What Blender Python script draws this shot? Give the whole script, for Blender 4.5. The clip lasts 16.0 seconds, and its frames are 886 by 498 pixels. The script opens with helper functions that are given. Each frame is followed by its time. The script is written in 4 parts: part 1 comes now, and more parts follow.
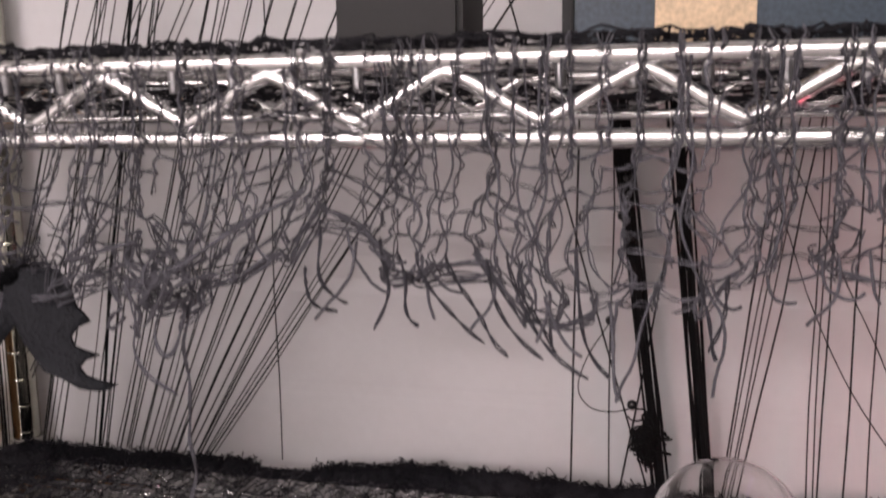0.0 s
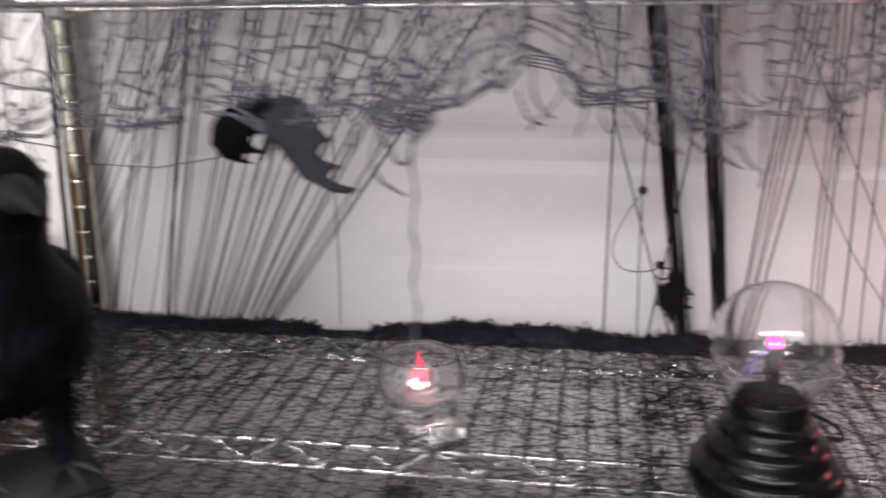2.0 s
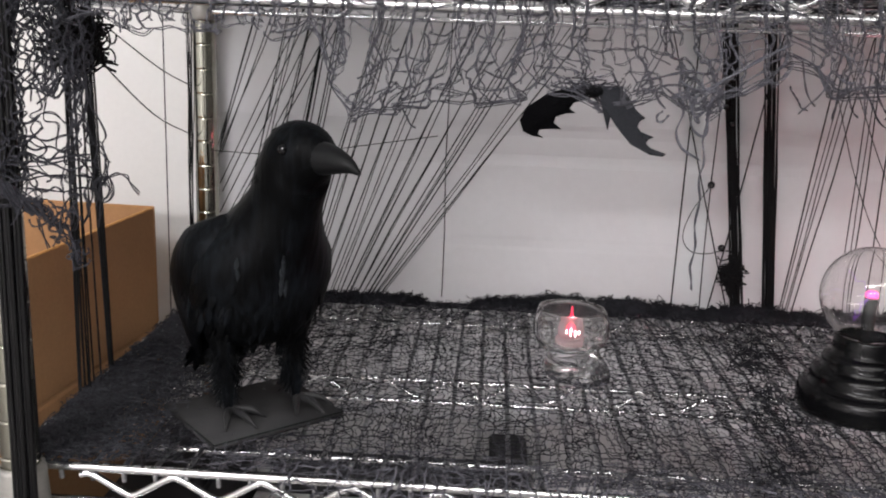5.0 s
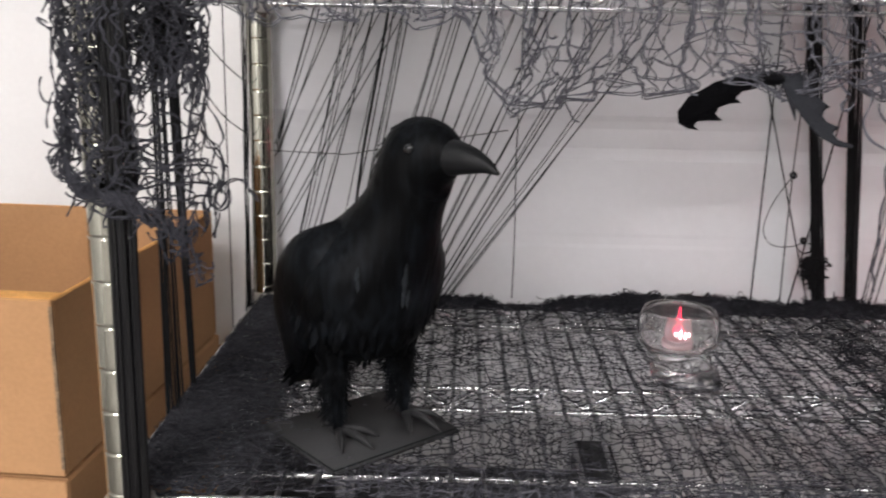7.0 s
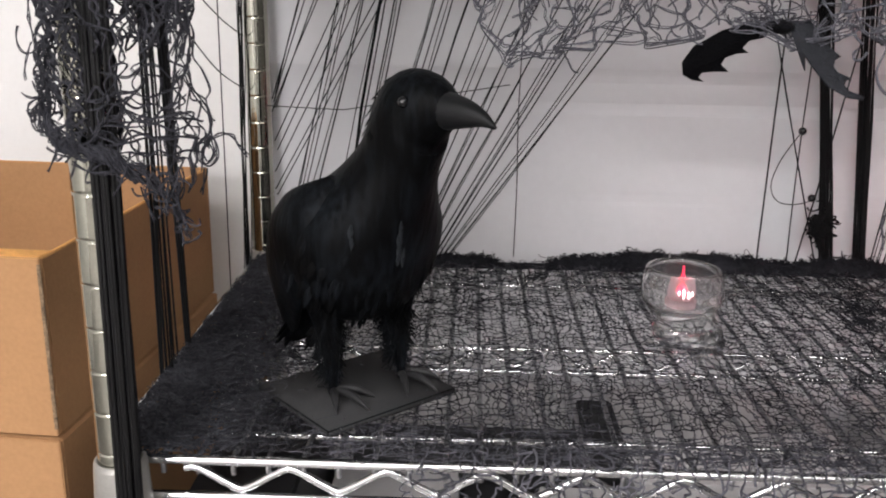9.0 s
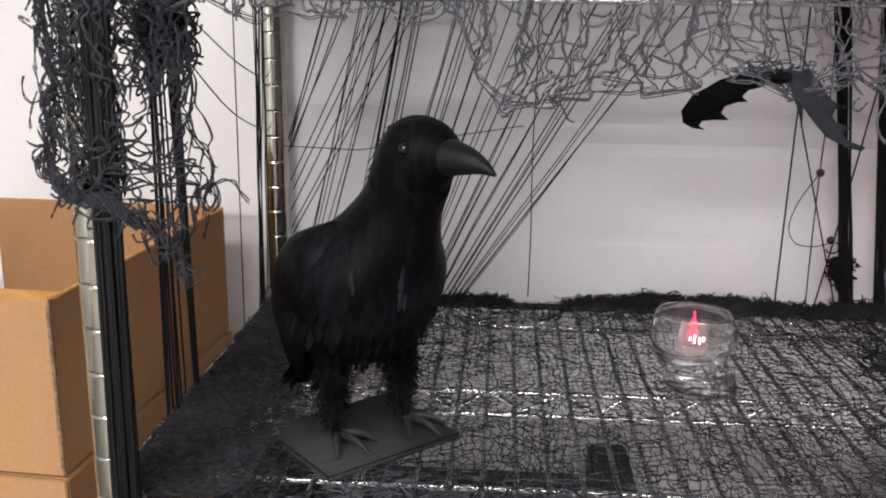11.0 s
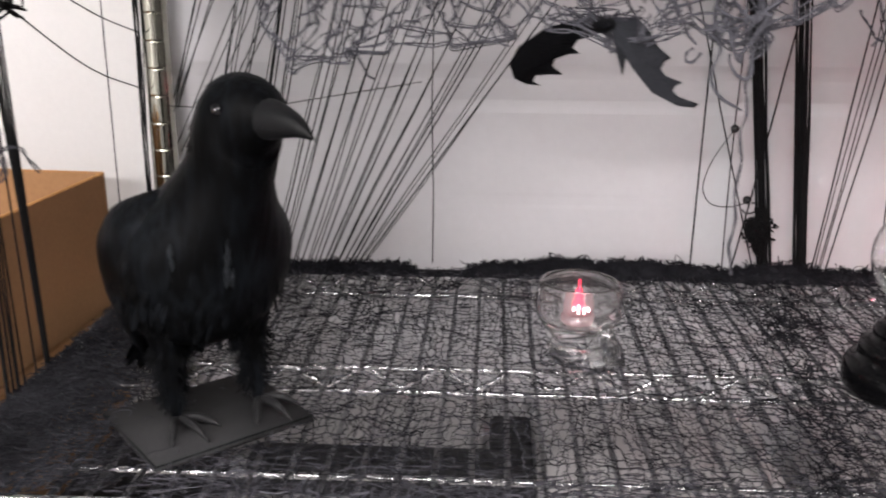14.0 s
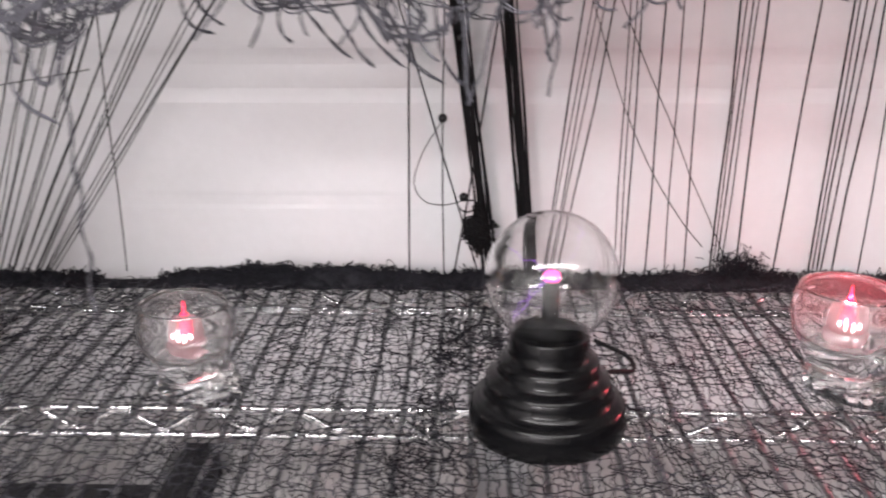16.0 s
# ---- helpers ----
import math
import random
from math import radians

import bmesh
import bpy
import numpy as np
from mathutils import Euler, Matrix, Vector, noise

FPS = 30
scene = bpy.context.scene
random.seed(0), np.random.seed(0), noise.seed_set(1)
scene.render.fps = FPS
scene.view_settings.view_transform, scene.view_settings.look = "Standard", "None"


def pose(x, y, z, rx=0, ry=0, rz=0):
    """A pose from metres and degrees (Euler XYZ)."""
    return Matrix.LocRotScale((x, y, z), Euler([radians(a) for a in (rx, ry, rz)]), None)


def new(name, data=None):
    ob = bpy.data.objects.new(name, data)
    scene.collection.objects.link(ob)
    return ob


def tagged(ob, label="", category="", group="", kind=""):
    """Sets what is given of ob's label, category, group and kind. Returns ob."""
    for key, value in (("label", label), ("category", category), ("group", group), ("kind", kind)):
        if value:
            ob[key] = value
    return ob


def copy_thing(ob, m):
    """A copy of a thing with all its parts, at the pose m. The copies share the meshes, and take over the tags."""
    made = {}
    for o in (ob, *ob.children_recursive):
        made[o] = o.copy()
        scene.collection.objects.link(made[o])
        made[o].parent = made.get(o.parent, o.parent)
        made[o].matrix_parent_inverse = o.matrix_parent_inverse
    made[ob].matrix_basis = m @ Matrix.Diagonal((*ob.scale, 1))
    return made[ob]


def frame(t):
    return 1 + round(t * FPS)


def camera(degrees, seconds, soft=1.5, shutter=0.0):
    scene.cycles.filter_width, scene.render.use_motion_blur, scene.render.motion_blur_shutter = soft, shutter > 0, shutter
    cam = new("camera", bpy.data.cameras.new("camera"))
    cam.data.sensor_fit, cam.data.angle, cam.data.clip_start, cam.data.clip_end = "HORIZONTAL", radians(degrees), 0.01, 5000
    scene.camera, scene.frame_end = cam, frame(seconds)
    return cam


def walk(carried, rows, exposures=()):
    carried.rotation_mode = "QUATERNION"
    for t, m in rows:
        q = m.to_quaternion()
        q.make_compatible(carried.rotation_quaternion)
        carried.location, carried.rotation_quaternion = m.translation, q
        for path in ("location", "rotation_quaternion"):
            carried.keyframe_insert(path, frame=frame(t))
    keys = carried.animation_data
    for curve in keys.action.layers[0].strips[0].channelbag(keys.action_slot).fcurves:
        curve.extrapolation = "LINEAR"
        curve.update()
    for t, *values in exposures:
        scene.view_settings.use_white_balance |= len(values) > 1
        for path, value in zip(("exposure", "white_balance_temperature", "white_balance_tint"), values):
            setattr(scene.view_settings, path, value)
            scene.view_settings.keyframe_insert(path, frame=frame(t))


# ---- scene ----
cam = camera(52.1, 16.0, soft=2.0, shutter=0.5)
METRES, X0, Y0, EYE, TILT, LEAN, TURN = 1.06, 0.553, -0.2757, 1.3106, -9.37, 0.81, 13.0
ROWS = [
    (0.0, 0.0, 0.0, 0.0, 0.0, 0.0, -0.0),
    (0.5, 0.0038, 0.0037, -0.0218, -0.07, -2.73, -0.38),
    (1.0, 0.0061, -0.0154, -0.046, -0.22, -6.2, 0.43),
    (1.5, -0.0052, -0.0531, -0.0477, -0.69, -7.6, -0.24),
    (2.0, -0.0854, -0.0754, -0.0325, -3.34, -5.13, 0.32),
    (2.5, -0.229, -0.1169, -0.0284, -2.56, -5.44, 1.85),
    (3.0, -0.2655, -0.1648, -0.0457, -1.92, -4.32, 0.28),
    (3.5, -0.266, -0.1945, -0.0557, -3.79, -2.74, 0.05),
    (4.0, -0.2646, -0.2064, -0.0623, -5.34, -3.12, -0.74),
    (6.5, -0.3698, -0.1191, -0.0558, -15.25, -4.08, -0.24),
    (7.0, -0.3797, -0.1177, -0.0583, -11.75, -4.18, 0.08),
    (7.5, -0.3815, -0.1081, -0.0564, -10.58, -5.35, 0.34),
    (8.0, -0.3774, -0.104, -0.0548, -10.57, -5.54, 0.44),
    (8.5, -0.3758, -0.1042, -0.0601, -10.97, -6.72, -0.06),
    (9.0, -0.3703, -0.105, -0.0604, -11.28, -6.79, 0.11),
    (9.5, -0.3643, -0.1126, -0.0566, -10.6, -4.68, 0.18),
    (12.0, -0.3496, -0.0991, -0.051, -8.67, -5.25, -0.18),
    (12.5, -0.3477, -0.0968, -0.0521, -8.2, -6.4, 0.05),
    (13.0, -0.3432, -0.096, -0.0511, -8.03, -5.89, 0.34),
    (13.5, -0.3118, -0.0872, -0.0503, -9.7, -6.45, 1.06),
    (14.0, -0.2627, -0.0769, -0.0498, -9.85, -7.54, 0.54),
    (14.5, -0.2014, -0.0684, -0.0443, -7.47, -8.57, -0.17),
    (15.0, -0.125, -0.0622, -0.0355, -8.64, -8.44, 1.06),
    (15.5, -0.0673, -0.0524, -0.0317, -10.43, -8.95, 1.51),
    (16.0, -0.0175, -0.0352, -0.039, -11.39, -9.26, 1.25),
]
EXPOSURES = [(0.0, -0.52, 6950, 24), (0.6, -0.25, 6700, 19), (1.5, 0.0, 6450, 15), (2.0, 0.06, 6400, 13), (2.5, -0.24, 6350, 12), (3.0, -0.13, 6350, 12), (3.5, -0.25, 6300, 12), (4.0, -0.3, 6350, 12), (7.0, -0.15, 6400, 12), (9.0, -0.14, 6400, 12),
             (13.0, -0.15, 6400, 12), (14.2, 0.03, 6500, 15), (15.0, 0.26, 6600, 16), (16.0, 0.38, 6450, 15)]
BASE = pose(X0, Y0, EYE, TILT, LEAN, TURN)
walk(cam, [(t, BASE @ pose(METRES * x, METRES * y, METRES * z, 90 + pitch, roll, yaw)) for t, x, y, z, yaw, pitch, roll in ROWS], EXPOSURES)

# ---- light ----
world = bpy.data.worlds.new("world")
world.use_nodes = True
world.node_tree.nodes["Background"].inputs[0].default_value = (0.9, 0.95, 1.0, 1)
world.node_tree.nodes["Background"].inputs[1].default_value = 0.05
scene.world = world
scene.view_settings.exposure = 0.0
ADDED_ROW_POWER = 98.0
LAMP_POWER = 10.0        # each ceiling fixture, watts
CANDLE_POWER = 0.03     # each red candle, watts

rng = np.random.default_rng(7)


# ---- materials ----
def mat(name, color, rough=0.6, metal=0.0, vary=0.15, scale=40.0, bump=0.0, fine=400.0, spec=0.5, island=0.0, sheen=0.0):
    m = bpy.data.materials.new(name)
    m.use_nodes = True
    nt = m.node_tree
    b = nt.nodes["Principled BSDF"]
    tc = nt.nodes.new("ShaderNodeTexCoord")
    n1 = nt.nodes.new("ShaderNodeTexNoise")
    n1.inputs["Scale"].default_value, n1.inputs["Detail"].default_value = scale, 6
    n2 = nt.nodes.new("ShaderNodeTexNoise")
    n2.inputs["Scale"].default_value, n2.inputs["Detail"].default_value = fine, 3
    nt.links.new(tc.outputs["Object"], n1.inputs["Vector"])
    nt.links.new(tc.outputs["Object"], n2.inputs["Vector"])
    add = nt.nodes.new("ShaderNodeMath")
    add.operation = "ADD"
    nt.links.new(n1.outputs["Fac"], add.inputs[0])
    nt.links.new(n2.outputs["Fac"], add.inputs[1])
    last = add.outputs[0]
    if island:
        geo = nt.nodes.new("ShaderNodeNewGeometry")
        mul = nt.nodes.new("ShaderNodeMath")
        mul.operation, mul.inputs[1].default_value, mul.inputs[2].default_value = "MULTIPLY_ADD", island, -island / 2
        nt.links.new(geo.outputs["Random Per Island"], mul.inputs[0])
        a2 = nt.nodes.new("ShaderNodeMath")
        nt.links.new(mul.outputs[0], a2.inputs[0])
        nt.links.new(last, a2.inputs[1])
        last = a2.outputs[0]
    mr = nt.nodes.new("ShaderNodeMapRange")
    mr.inputs["From Min"].default_value, mr.inputs["From Max"].default_value = 0.6, 1.4
    mr.inputs["To Min"].default_value, mr.inputs["To Max"].default_value = 1 - vary, 1 + vary
    nt.links.new(last, mr.inputs["Value"])
    mx = nt.nodes.new("ShaderNodeMix")
    mx.data_type, mx.blend_type = "RGBA", "MULTIPLY"
    mx.inputs[0].default_value = 1.0
    mx.inputs[6].default_value = (*color, 1)
    nt.links.new(mr.outputs[0], mx.inputs[7])
    nt.links.new(mx.outputs[2], b.inputs["Base Color"])
    b.inputs["Roughness"].default_value, b.inputs["Metallic"].default_value = rough, metal
    b.inputs["Specular IOR Level"].default_value = spec
    b.inputs["Sheen Weight"].default_value = sheen
    if bump:
        bp = nt.nodes.new("ShaderNodeBump")
        bp.inputs["Strength"].default_value, bp.inputs["Distance"].default_value = bump, 0.002
        nt.links.new(n2.outputs["Fac"], bp.inputs["Height"])
        nt.links.new(bp.outputs[0], b.inputs["Normal"])
    return m


def glass_mat(name, rough=0.0, ior=1.45, tint=(1, 1, 1), clear=1.0):
    m = bpy.data.materials.new(name)
    m.use_nodes = True
    b = m.node_tree.nodes["Principled BSDF"]
    b.inputs["Base Color"].default_value = (*tint, 1)
    b.inputs["Roughness"].default_value, b.inputs["IOR"].default_value = rough, ior
    b.inputs["Transmission Weight"].default_value = clear
    return m


def glow_mat(name, color, power):
    m = bpy.data.materials.new(name)
    m.use_nodes = True
    b = m.node_tree.nodes["Principled BSDF"]
    b.inputs["Base Color"].default_value = (*color, 1)
    b.inputs["Emission Color"].default_value = (*color, 1)
    b.inputs["Emission Strength"].default_value = power
    return m


WALL = mat("white_wall_paint", (0.70, 0.692, 0.678), 0.7, vary=0.03, scale=3, bump=0.15, fine=180)
PANEL = mat("white_panel", (0.64, 0.637, 0.652), 0.7, vary=0.03, scale=5, bump=0.05, fine=120)
FLOOR = mat("grey_floor_tile", (0.20, 0.19, 0.18), 0.5, vary=0.12, scale=6, fine=90)
CEIL = mat("ceiling_tile", (0.78, 0.78, 0.76), 0.9, vary=0.06, scale=20, bump=0.4, fine=150)
CHROME = mat("chrome_wire", (0.72, 0.72, 0.73), 0.16, 1.0, vary=0.08, scale=60, bump=0.03)
POST = mat("chrome_post", (0.38, 0.375, 0.32), 0.08, 1.0, vary=0.10, scale=30, bump=0.02)
SLEEVE = mat("grey_plastic_sleeve", (0.30, 0.29, 0.27), 0.35, 0.4, vary=0.1)
GAUZE = mat("black_gauze", (0.021, 0.021, 0.025), 0.95, vary=0.3, scale=25, bump=0.5, fine=900, spec=0.08, island=0.8)
GAUZE_LIGHT = mat("grey_black_gauze", (0.042, 0.042, 0.050), 0.95, vary=0.4, scale=18, bump=0.6, fine=900, spec=0.1, island=0.9)
GAUZE_MID = mat("dusty_black_gauze", (0.044, 0.044, 0.051), 0.95, vary=0.4, scale=25, bump=0.5, fine=900, spec=0.1, island=0.9)
GAUZE_DUST = mat("grey_dusty_gauze", (0.085, 0.084, 0.098), 0.95, vary=0.4, scale=18, bump=0.6, fine=900, spec=0.1, island=0.9)
GAUZE_HANG = mat("faded_grey_gauze", (0.085, 0.085, 0.098), 0.95, vary=0.4, scale=18, bump=0.6, fine=900, spec=0.1, island=0.9)
# Unseen walls, their greys made up to set fill light and dark reflections.
FILL_WALL = mat("unseen_fill_wall", (0.42, 0.415, 0.41), 0.8, vary=0.15, scale=2, bump=0.1, fine=100)
LOW_BOUNCE_WALL = mat("unseen_low_bounce_wall", (0.10, 0.098, 0.095), 0.8, vary=0.15, scale=2, bump=0.1, fine=100)
WIRE = mat("dusty_dull_wire", (0.30, 0.30, 0.31), 0.42, 1.0, vary=0.35, scale=90, bump=0.3)
STRING = mat("black_string", (0.006, 0.006, 0.0065), 0.75, vary=0.2, spec=0.15)
STREAK_STRING = mat("black_streak_string", (0.003, 0.003, 0.0035), 0.32, vary=0.2, spec=0.3)
BEAD = mat("black_bead", (0.010, 0.010, 0.011), 0.25, vary=0.1)
FEATHER = bpy.data.materials.new("black_feather")
FEATHER.use_nodes = True
_nt = FEATHER.node_tree
_b = _nt.nodes["Principled BSDF"]
_tc, _mp, _nz, _n2 = (_nt.nodes.new(k) for k in ("ShaderNodeTexCoord", "ShaderNodeMapping", "ShaderNodeTexNoise", "ShaderNodeTexNoise"))
_mp.inputs["Scale"].default_value = (260, 260, 34)
_nz.inputs["Scale"].default_value, _nz.inputs["Detail"].default_value = 1.0, 5
_n2.inputs["Scale"].default_value, _n2.inputs["Detail"].default_value = 24, 3
_nt.links.new(_tc.outputs["Object"], _mp.inputs["Vector"])
_nt.links.new(_mp.outputs[0], _nz.inputs["Vector"])
_nt.links.new(_tc.outputs["Object"], _n2.inputs["Vector"])
_mul = _nt.nodes.new("ShaderNodeMath")
_mul.operation = "MULTIPLY"
_nt.links.new(_nz.outputs["Fac"], _mul.inputs[0])
_nt.links.new(_n2.outputs["Fac"], _mul.inputs[1])
# Plumage streaks; the ramp's blue-grey end also paints in the feathers' sheen.
_rp = _nt.nodes.new("ShaderNodeValToRGB")
_rp.color_ramp.elements[0].position, _rp.color_ramp.elements[0].color = 0.20, (0.0010, 0.0011, 0.0013, 1)
_rp.color_ramp.elements[1].position, _rp.color_ramp.elements[1].color = 0.47, (0.0085, 0.0105, 0.0135, 1)
_nt.links.new(_mul.outputs[0], _rp.inputs[0])
_nt.links.new(_rp.outputs[0], _b.inputs["Base Color"])
_b.inputs["Roughness"].default_value, _b.inputs["Specular IOR Level"].default_value = 0.5, 0.06
_bp = _nt.nodes.new("ShaderNodeBump")
_bp.inputs["Strength"].default_value, _bp.inputs["Distance"].default_value = 0.5, 0.0015
_nt.links.new(_nz.outputs["Fac"], _bp.inputs["Height"])
_nt.links.new(_bp.outputs[0], _b.inputs["Normal"])
SHEEN_FEATHER = mat("sheen_grey_feather", (0.009, 0.011, 0.0135), 0.55, vary=0.5, scale=60, bump=0.8, fine=260, spec=0.2)
BEAK = mat("dark_grey_beak", (0.0042, 0.0046, 0.0054), 0.5, vary=0.2, bump=0.1, spec=0.25)
FOOT = mat("dark_grey_foot", (0.018, 0.018, 0.019), 0.5, vary=0.2, bump=0.3, spec=0.25)
EYE_MAT = mat("black_glass_eye", (0.004, 0.004, 0.005), 0.03, vary=0.0)
BASE_MAT = mat("dark_grey_foam_board", (0.031, 0.031, 0.032), 0.85, vary=0.12, scale=50, bump=0.2, fine=600, spec=0.15)
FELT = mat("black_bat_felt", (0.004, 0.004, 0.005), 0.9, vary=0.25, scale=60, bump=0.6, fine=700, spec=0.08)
# The same felt for the right wing, with the light on it put in.
FELT_LIT = mat("lit_bat_felt", (0.022, 0.023, 0.027), 0.9, vary=0.25, scale=60, bump=0.6, fine=700, spec=0.1)
GLOSS_BLACK = mat("gloss_black_plastic", (0.003, 0.003, 0.0035), 0.2, vary=0.1, scale=30, spec=0.2)
CABLE = mat("black_rubber_cable", (0.006, 0.006, 0.007), 0.6, vary=0.1, spec=0.2)
CARD = mat("brown_cardboard", (0.385, 0.212, 0.102), 0.85, vary=0.10, scale=14, bump=0.15, fine=300, spec=0.2)
CARD_IN = mat("cardboard_inside", (0.40, 0.225, 0.115), 0.88, vary=0.08, scale=14, bump=0.15, fine=300, spec=0.2)
CARD_EDGE = mat("cardboard_cut_edge", (0.66, 0.33, 0.085), 0.9, vary=0.3, scale=80, bump=0.5, fine=500)
TORN = mat("torn_corrugated_edge", (0.22, 0.15, 0.09), 0.95, vary=0.8, scale=160, bump=0.9, fine=700)
GLASS = glass_mat("clear_glass")
CUP_GLASS = glass_mat("pressed_glass", rough=0.012, ior=1.41, tint=(0.99, 0.99, 0.99), clear=0.985)
FLAME = glow_mat("red_flame_glow", (1.0, 0.03, 0.08), 1.6)
FLAME_CORE = glow_mat("flame_core", (1.0, 0.55, 0.58), 14.0)
PLASMA = glow_mat("plasma_glow", (0.95, 0.09, 0.36), 1.1)
TUBE = glow_mat("fluorescent_diffuser", (1.0, 0.98, 0.95), 14.0)
BULB = glass_mat("pink_candle_shell", rough=0.6, ior=1.03, tint=(0.97, 0.86, 0.87), clear=1.0)
_b = BULB.node_tree.nodes["Principled BSDF"]
_b.inputs["Emission Color"].default_value, _b.inputs["Emission Strength"].default_value = (1.0, 0.20, 0.26, 1), 0.04
VIOLET = glow_mat("violet_filament", (0.35, 0.12, 0.75), 0.25)
PAPER = mat("pale_grey_card", (0.50, 0.49, 0.49), 0.7, vary=0.05, scale=10)
BLACK_BOX = mat("black_card", (0.006, 0.006, 0.007), 0.6, vary=0.15)
NAVY = mat("dark_blue_print", (0.035, 0.060, 0.085), 0.35, vary=0.5, scale=12)
CREAM = mat("cream_print", (0.66, 0.50, 0.33), 0.5, vary=0.35, scale=45)


# ---- mesh helpers ----
def finish(name, mesh, material, parent=None, label="", smooth=True):
    for m in (material if isinstance(material, (list, tuple)) else [material]):
        mesh.materials.append(m)
    if smooth:
        mesh.shade_smooth()
    ob = new(name, mesh)
    if parent:
        ob.parent = parent
    if label:
        ob["label"] = label
    return ob


def part(name, bm, material, parent=None, label="", smooth=True):
    mesh = bpy.data.meshes.new(name)
    bmesh.ops.recalc_face_normals(bm, faces=bm.faces)
    bm.to_mesh(mesh)
    bm.free()
    return finish(name, mesh, material, parent, label, smooth)


def thing(name, label, category, at=(0, 0, 0), group="", kind=""):
    e = new(name)
    e.empty_display_size = 0.02
    e.location = at
    return tagged(e, label, category, group, kind)


def box(bm, x0, x1, y0, y1, z0, z1, bevel=0.0, mi=0):
    r = bmesh.ops.create_cube(bm, size=1)
    bmesh.ops.scale(bm, vec=(x1 - x0, y1 - y0, z1 - z0), verts=r["verts"])
    bmesh.ops.translate(bm, vec=((x0 + x1) / 2, (y0 + y1) / 2, (z0 + z1) / 2), verts=r["verts"])
    faces = {f for v in r["verts"] for f in v.link_faces}
    for f in faces:
        f.material_index = mi
    if bevel:
        bmesh.ops.bevel(bm, geom=list({e for v in r["verts"] for e in v.link_edges}), offset=bevel, segments=2, affect="EDGES")
    return bm


def lathe(bm, profile, seg=32, at=(0, 0, 0), mi=0, closed=False):
    """Turn a profile of (radius, height) round the upright axis."""
    rings = []
    for r, z in profile:
        if r < 1e-6:
            rings.append([bm.verts.new((at[0], at[1], at[2] + z))])
        else:
            rings.append([bm.verts.new((at[0] + r * math.cos(2 * math.pi * k / seg), at[1] + r * math.sin(2 * math.pi * k / seg), at[2] + z)) for k in range(seg)])
    pairs = list(zip(rings, rings[1:]))
    if closed:
        pairs.append((rings[-1], rings[0]))
    for a, b in pairs:
        for k in range(seg):
            n = (k + 1) % seg
            if len(a) == 1 and len(b) > 1:
                f = bm.faces.new((a[0], b[k], b[n]))
            elif len(b) == 1 and len(a) > 1:
                f = bm.faces.new((a[k], a[n], b[0]))
            elif len(a) > 1:
                f = bm.faces.new((a[k], a[n], b[n], b[k]))
            else:
                continue
            f.material_index = mi
    return bm


def tube_data(polys, radius, sides=4, taper=False):
    """Vertices and faces of tubes along polylines."""
    V, F, base = [], [], 0
    ang = np.arange(sides) * 2 * np.pi / sides
    for i, p in enumerate(polys):
        p = np.asarray(p, float)
        n = len(p)
        if n < 2:
            continue
        r = radius[i] if hasattr(radius, "__len__") else radius
        t = np.gradient(p, axis=0)
        t /= np.linalg.norm(t, axis=1)[:, None] + 1e-12
        up = np.where(np.abs(t[:, 2:3]) > 0.9, np.array([[1.0, 0, 0]]), np.array([[0, 0, 1.0]]))
        if np.abs(t[:, 2]).mean() > 0.6:
            up = np.tile(np.array([[0.1, 1.0, 0.0]]), (n, 1))
        elif np.abs(t[:, 2]).max() > 0.9:
            up = np.tile(np.array([[0.55, -0.6, 0.58]]), (n, 1))
        s = np.cross(t, up)
        s /= np.linalg.norm(s, axis=1)[:, None] + 1e-12
        u = np.cross(s, t)
        rr = np.full(n, r)
        if taper:
            rr = r * np.minimum(1, np.linspace(2.2, 0.25, n))
        v = p[:, None, :] + rr[:, None, None] * (np.cos(ang)[None, :, None] * s[:, None, :] + np.sin(ang)[None, :, None] * u[:, None, :])
        V.append(v.reshape(-1, 3))
        k = np.arange(n - 1)[:, None] * sides + base
        j = np.arange(sides)[None, :]
        j2 = (j + 1) % sides
        F.append(np.stack([k + j, k + j2, k + sides + j2, k + sides + j], -1).reshape(-1, 4))
        base += n * sides
    return np.concatenate(V), np.concatenate(F)


def tubes(name, polys, radius, material, parent=None, label="", sides=4, taper=False):
    V, F = tube_data(polys, radius, sides, taper)
    mesh = bpy.data.meshes.new(name)
    mesh.vertices.add(len(V))
    mesh.vertices.foreach_set("co", V.ravel().astype(np.float32))
    mesh.loops.add(F.size)
    mesh.loops.foreach_set("vertex_index", F.ravel().astype(np.int32))
    mesh.polygons.add(len(F))
    mesh.polygons.foreach_set("loop_start", np.arange(0, F.size, 4, dtype=np.int32))
    mesh.update(calc_edges=True)
    mesh.validate()
    return finish(name, mesh, material, parent, label)


def smooth_line(p, k=4):
    """A rounder line through the points p."""
    p = np.asarray(p, float)
    if len(p) < 3:
        return p
    q = np.vstack([2 * p[0] - p[1], p, 2 * p[-1] - p[-2]])
    a, b, c, d = q[:-3], q[1:-2], q[2:-1], q[3:]
    out = []
    for s in np.arange(k) / k:
        out.append(0.5 * (2 * b + (c - a) * s + (2 * a - 5 * b + 4 * c - d) * s * s + (3 * b - a - 3 * c + d) * s ** 3))
    return np.vstack([np.stack(out, 1).reshape(-1, 3), p[-1:]])


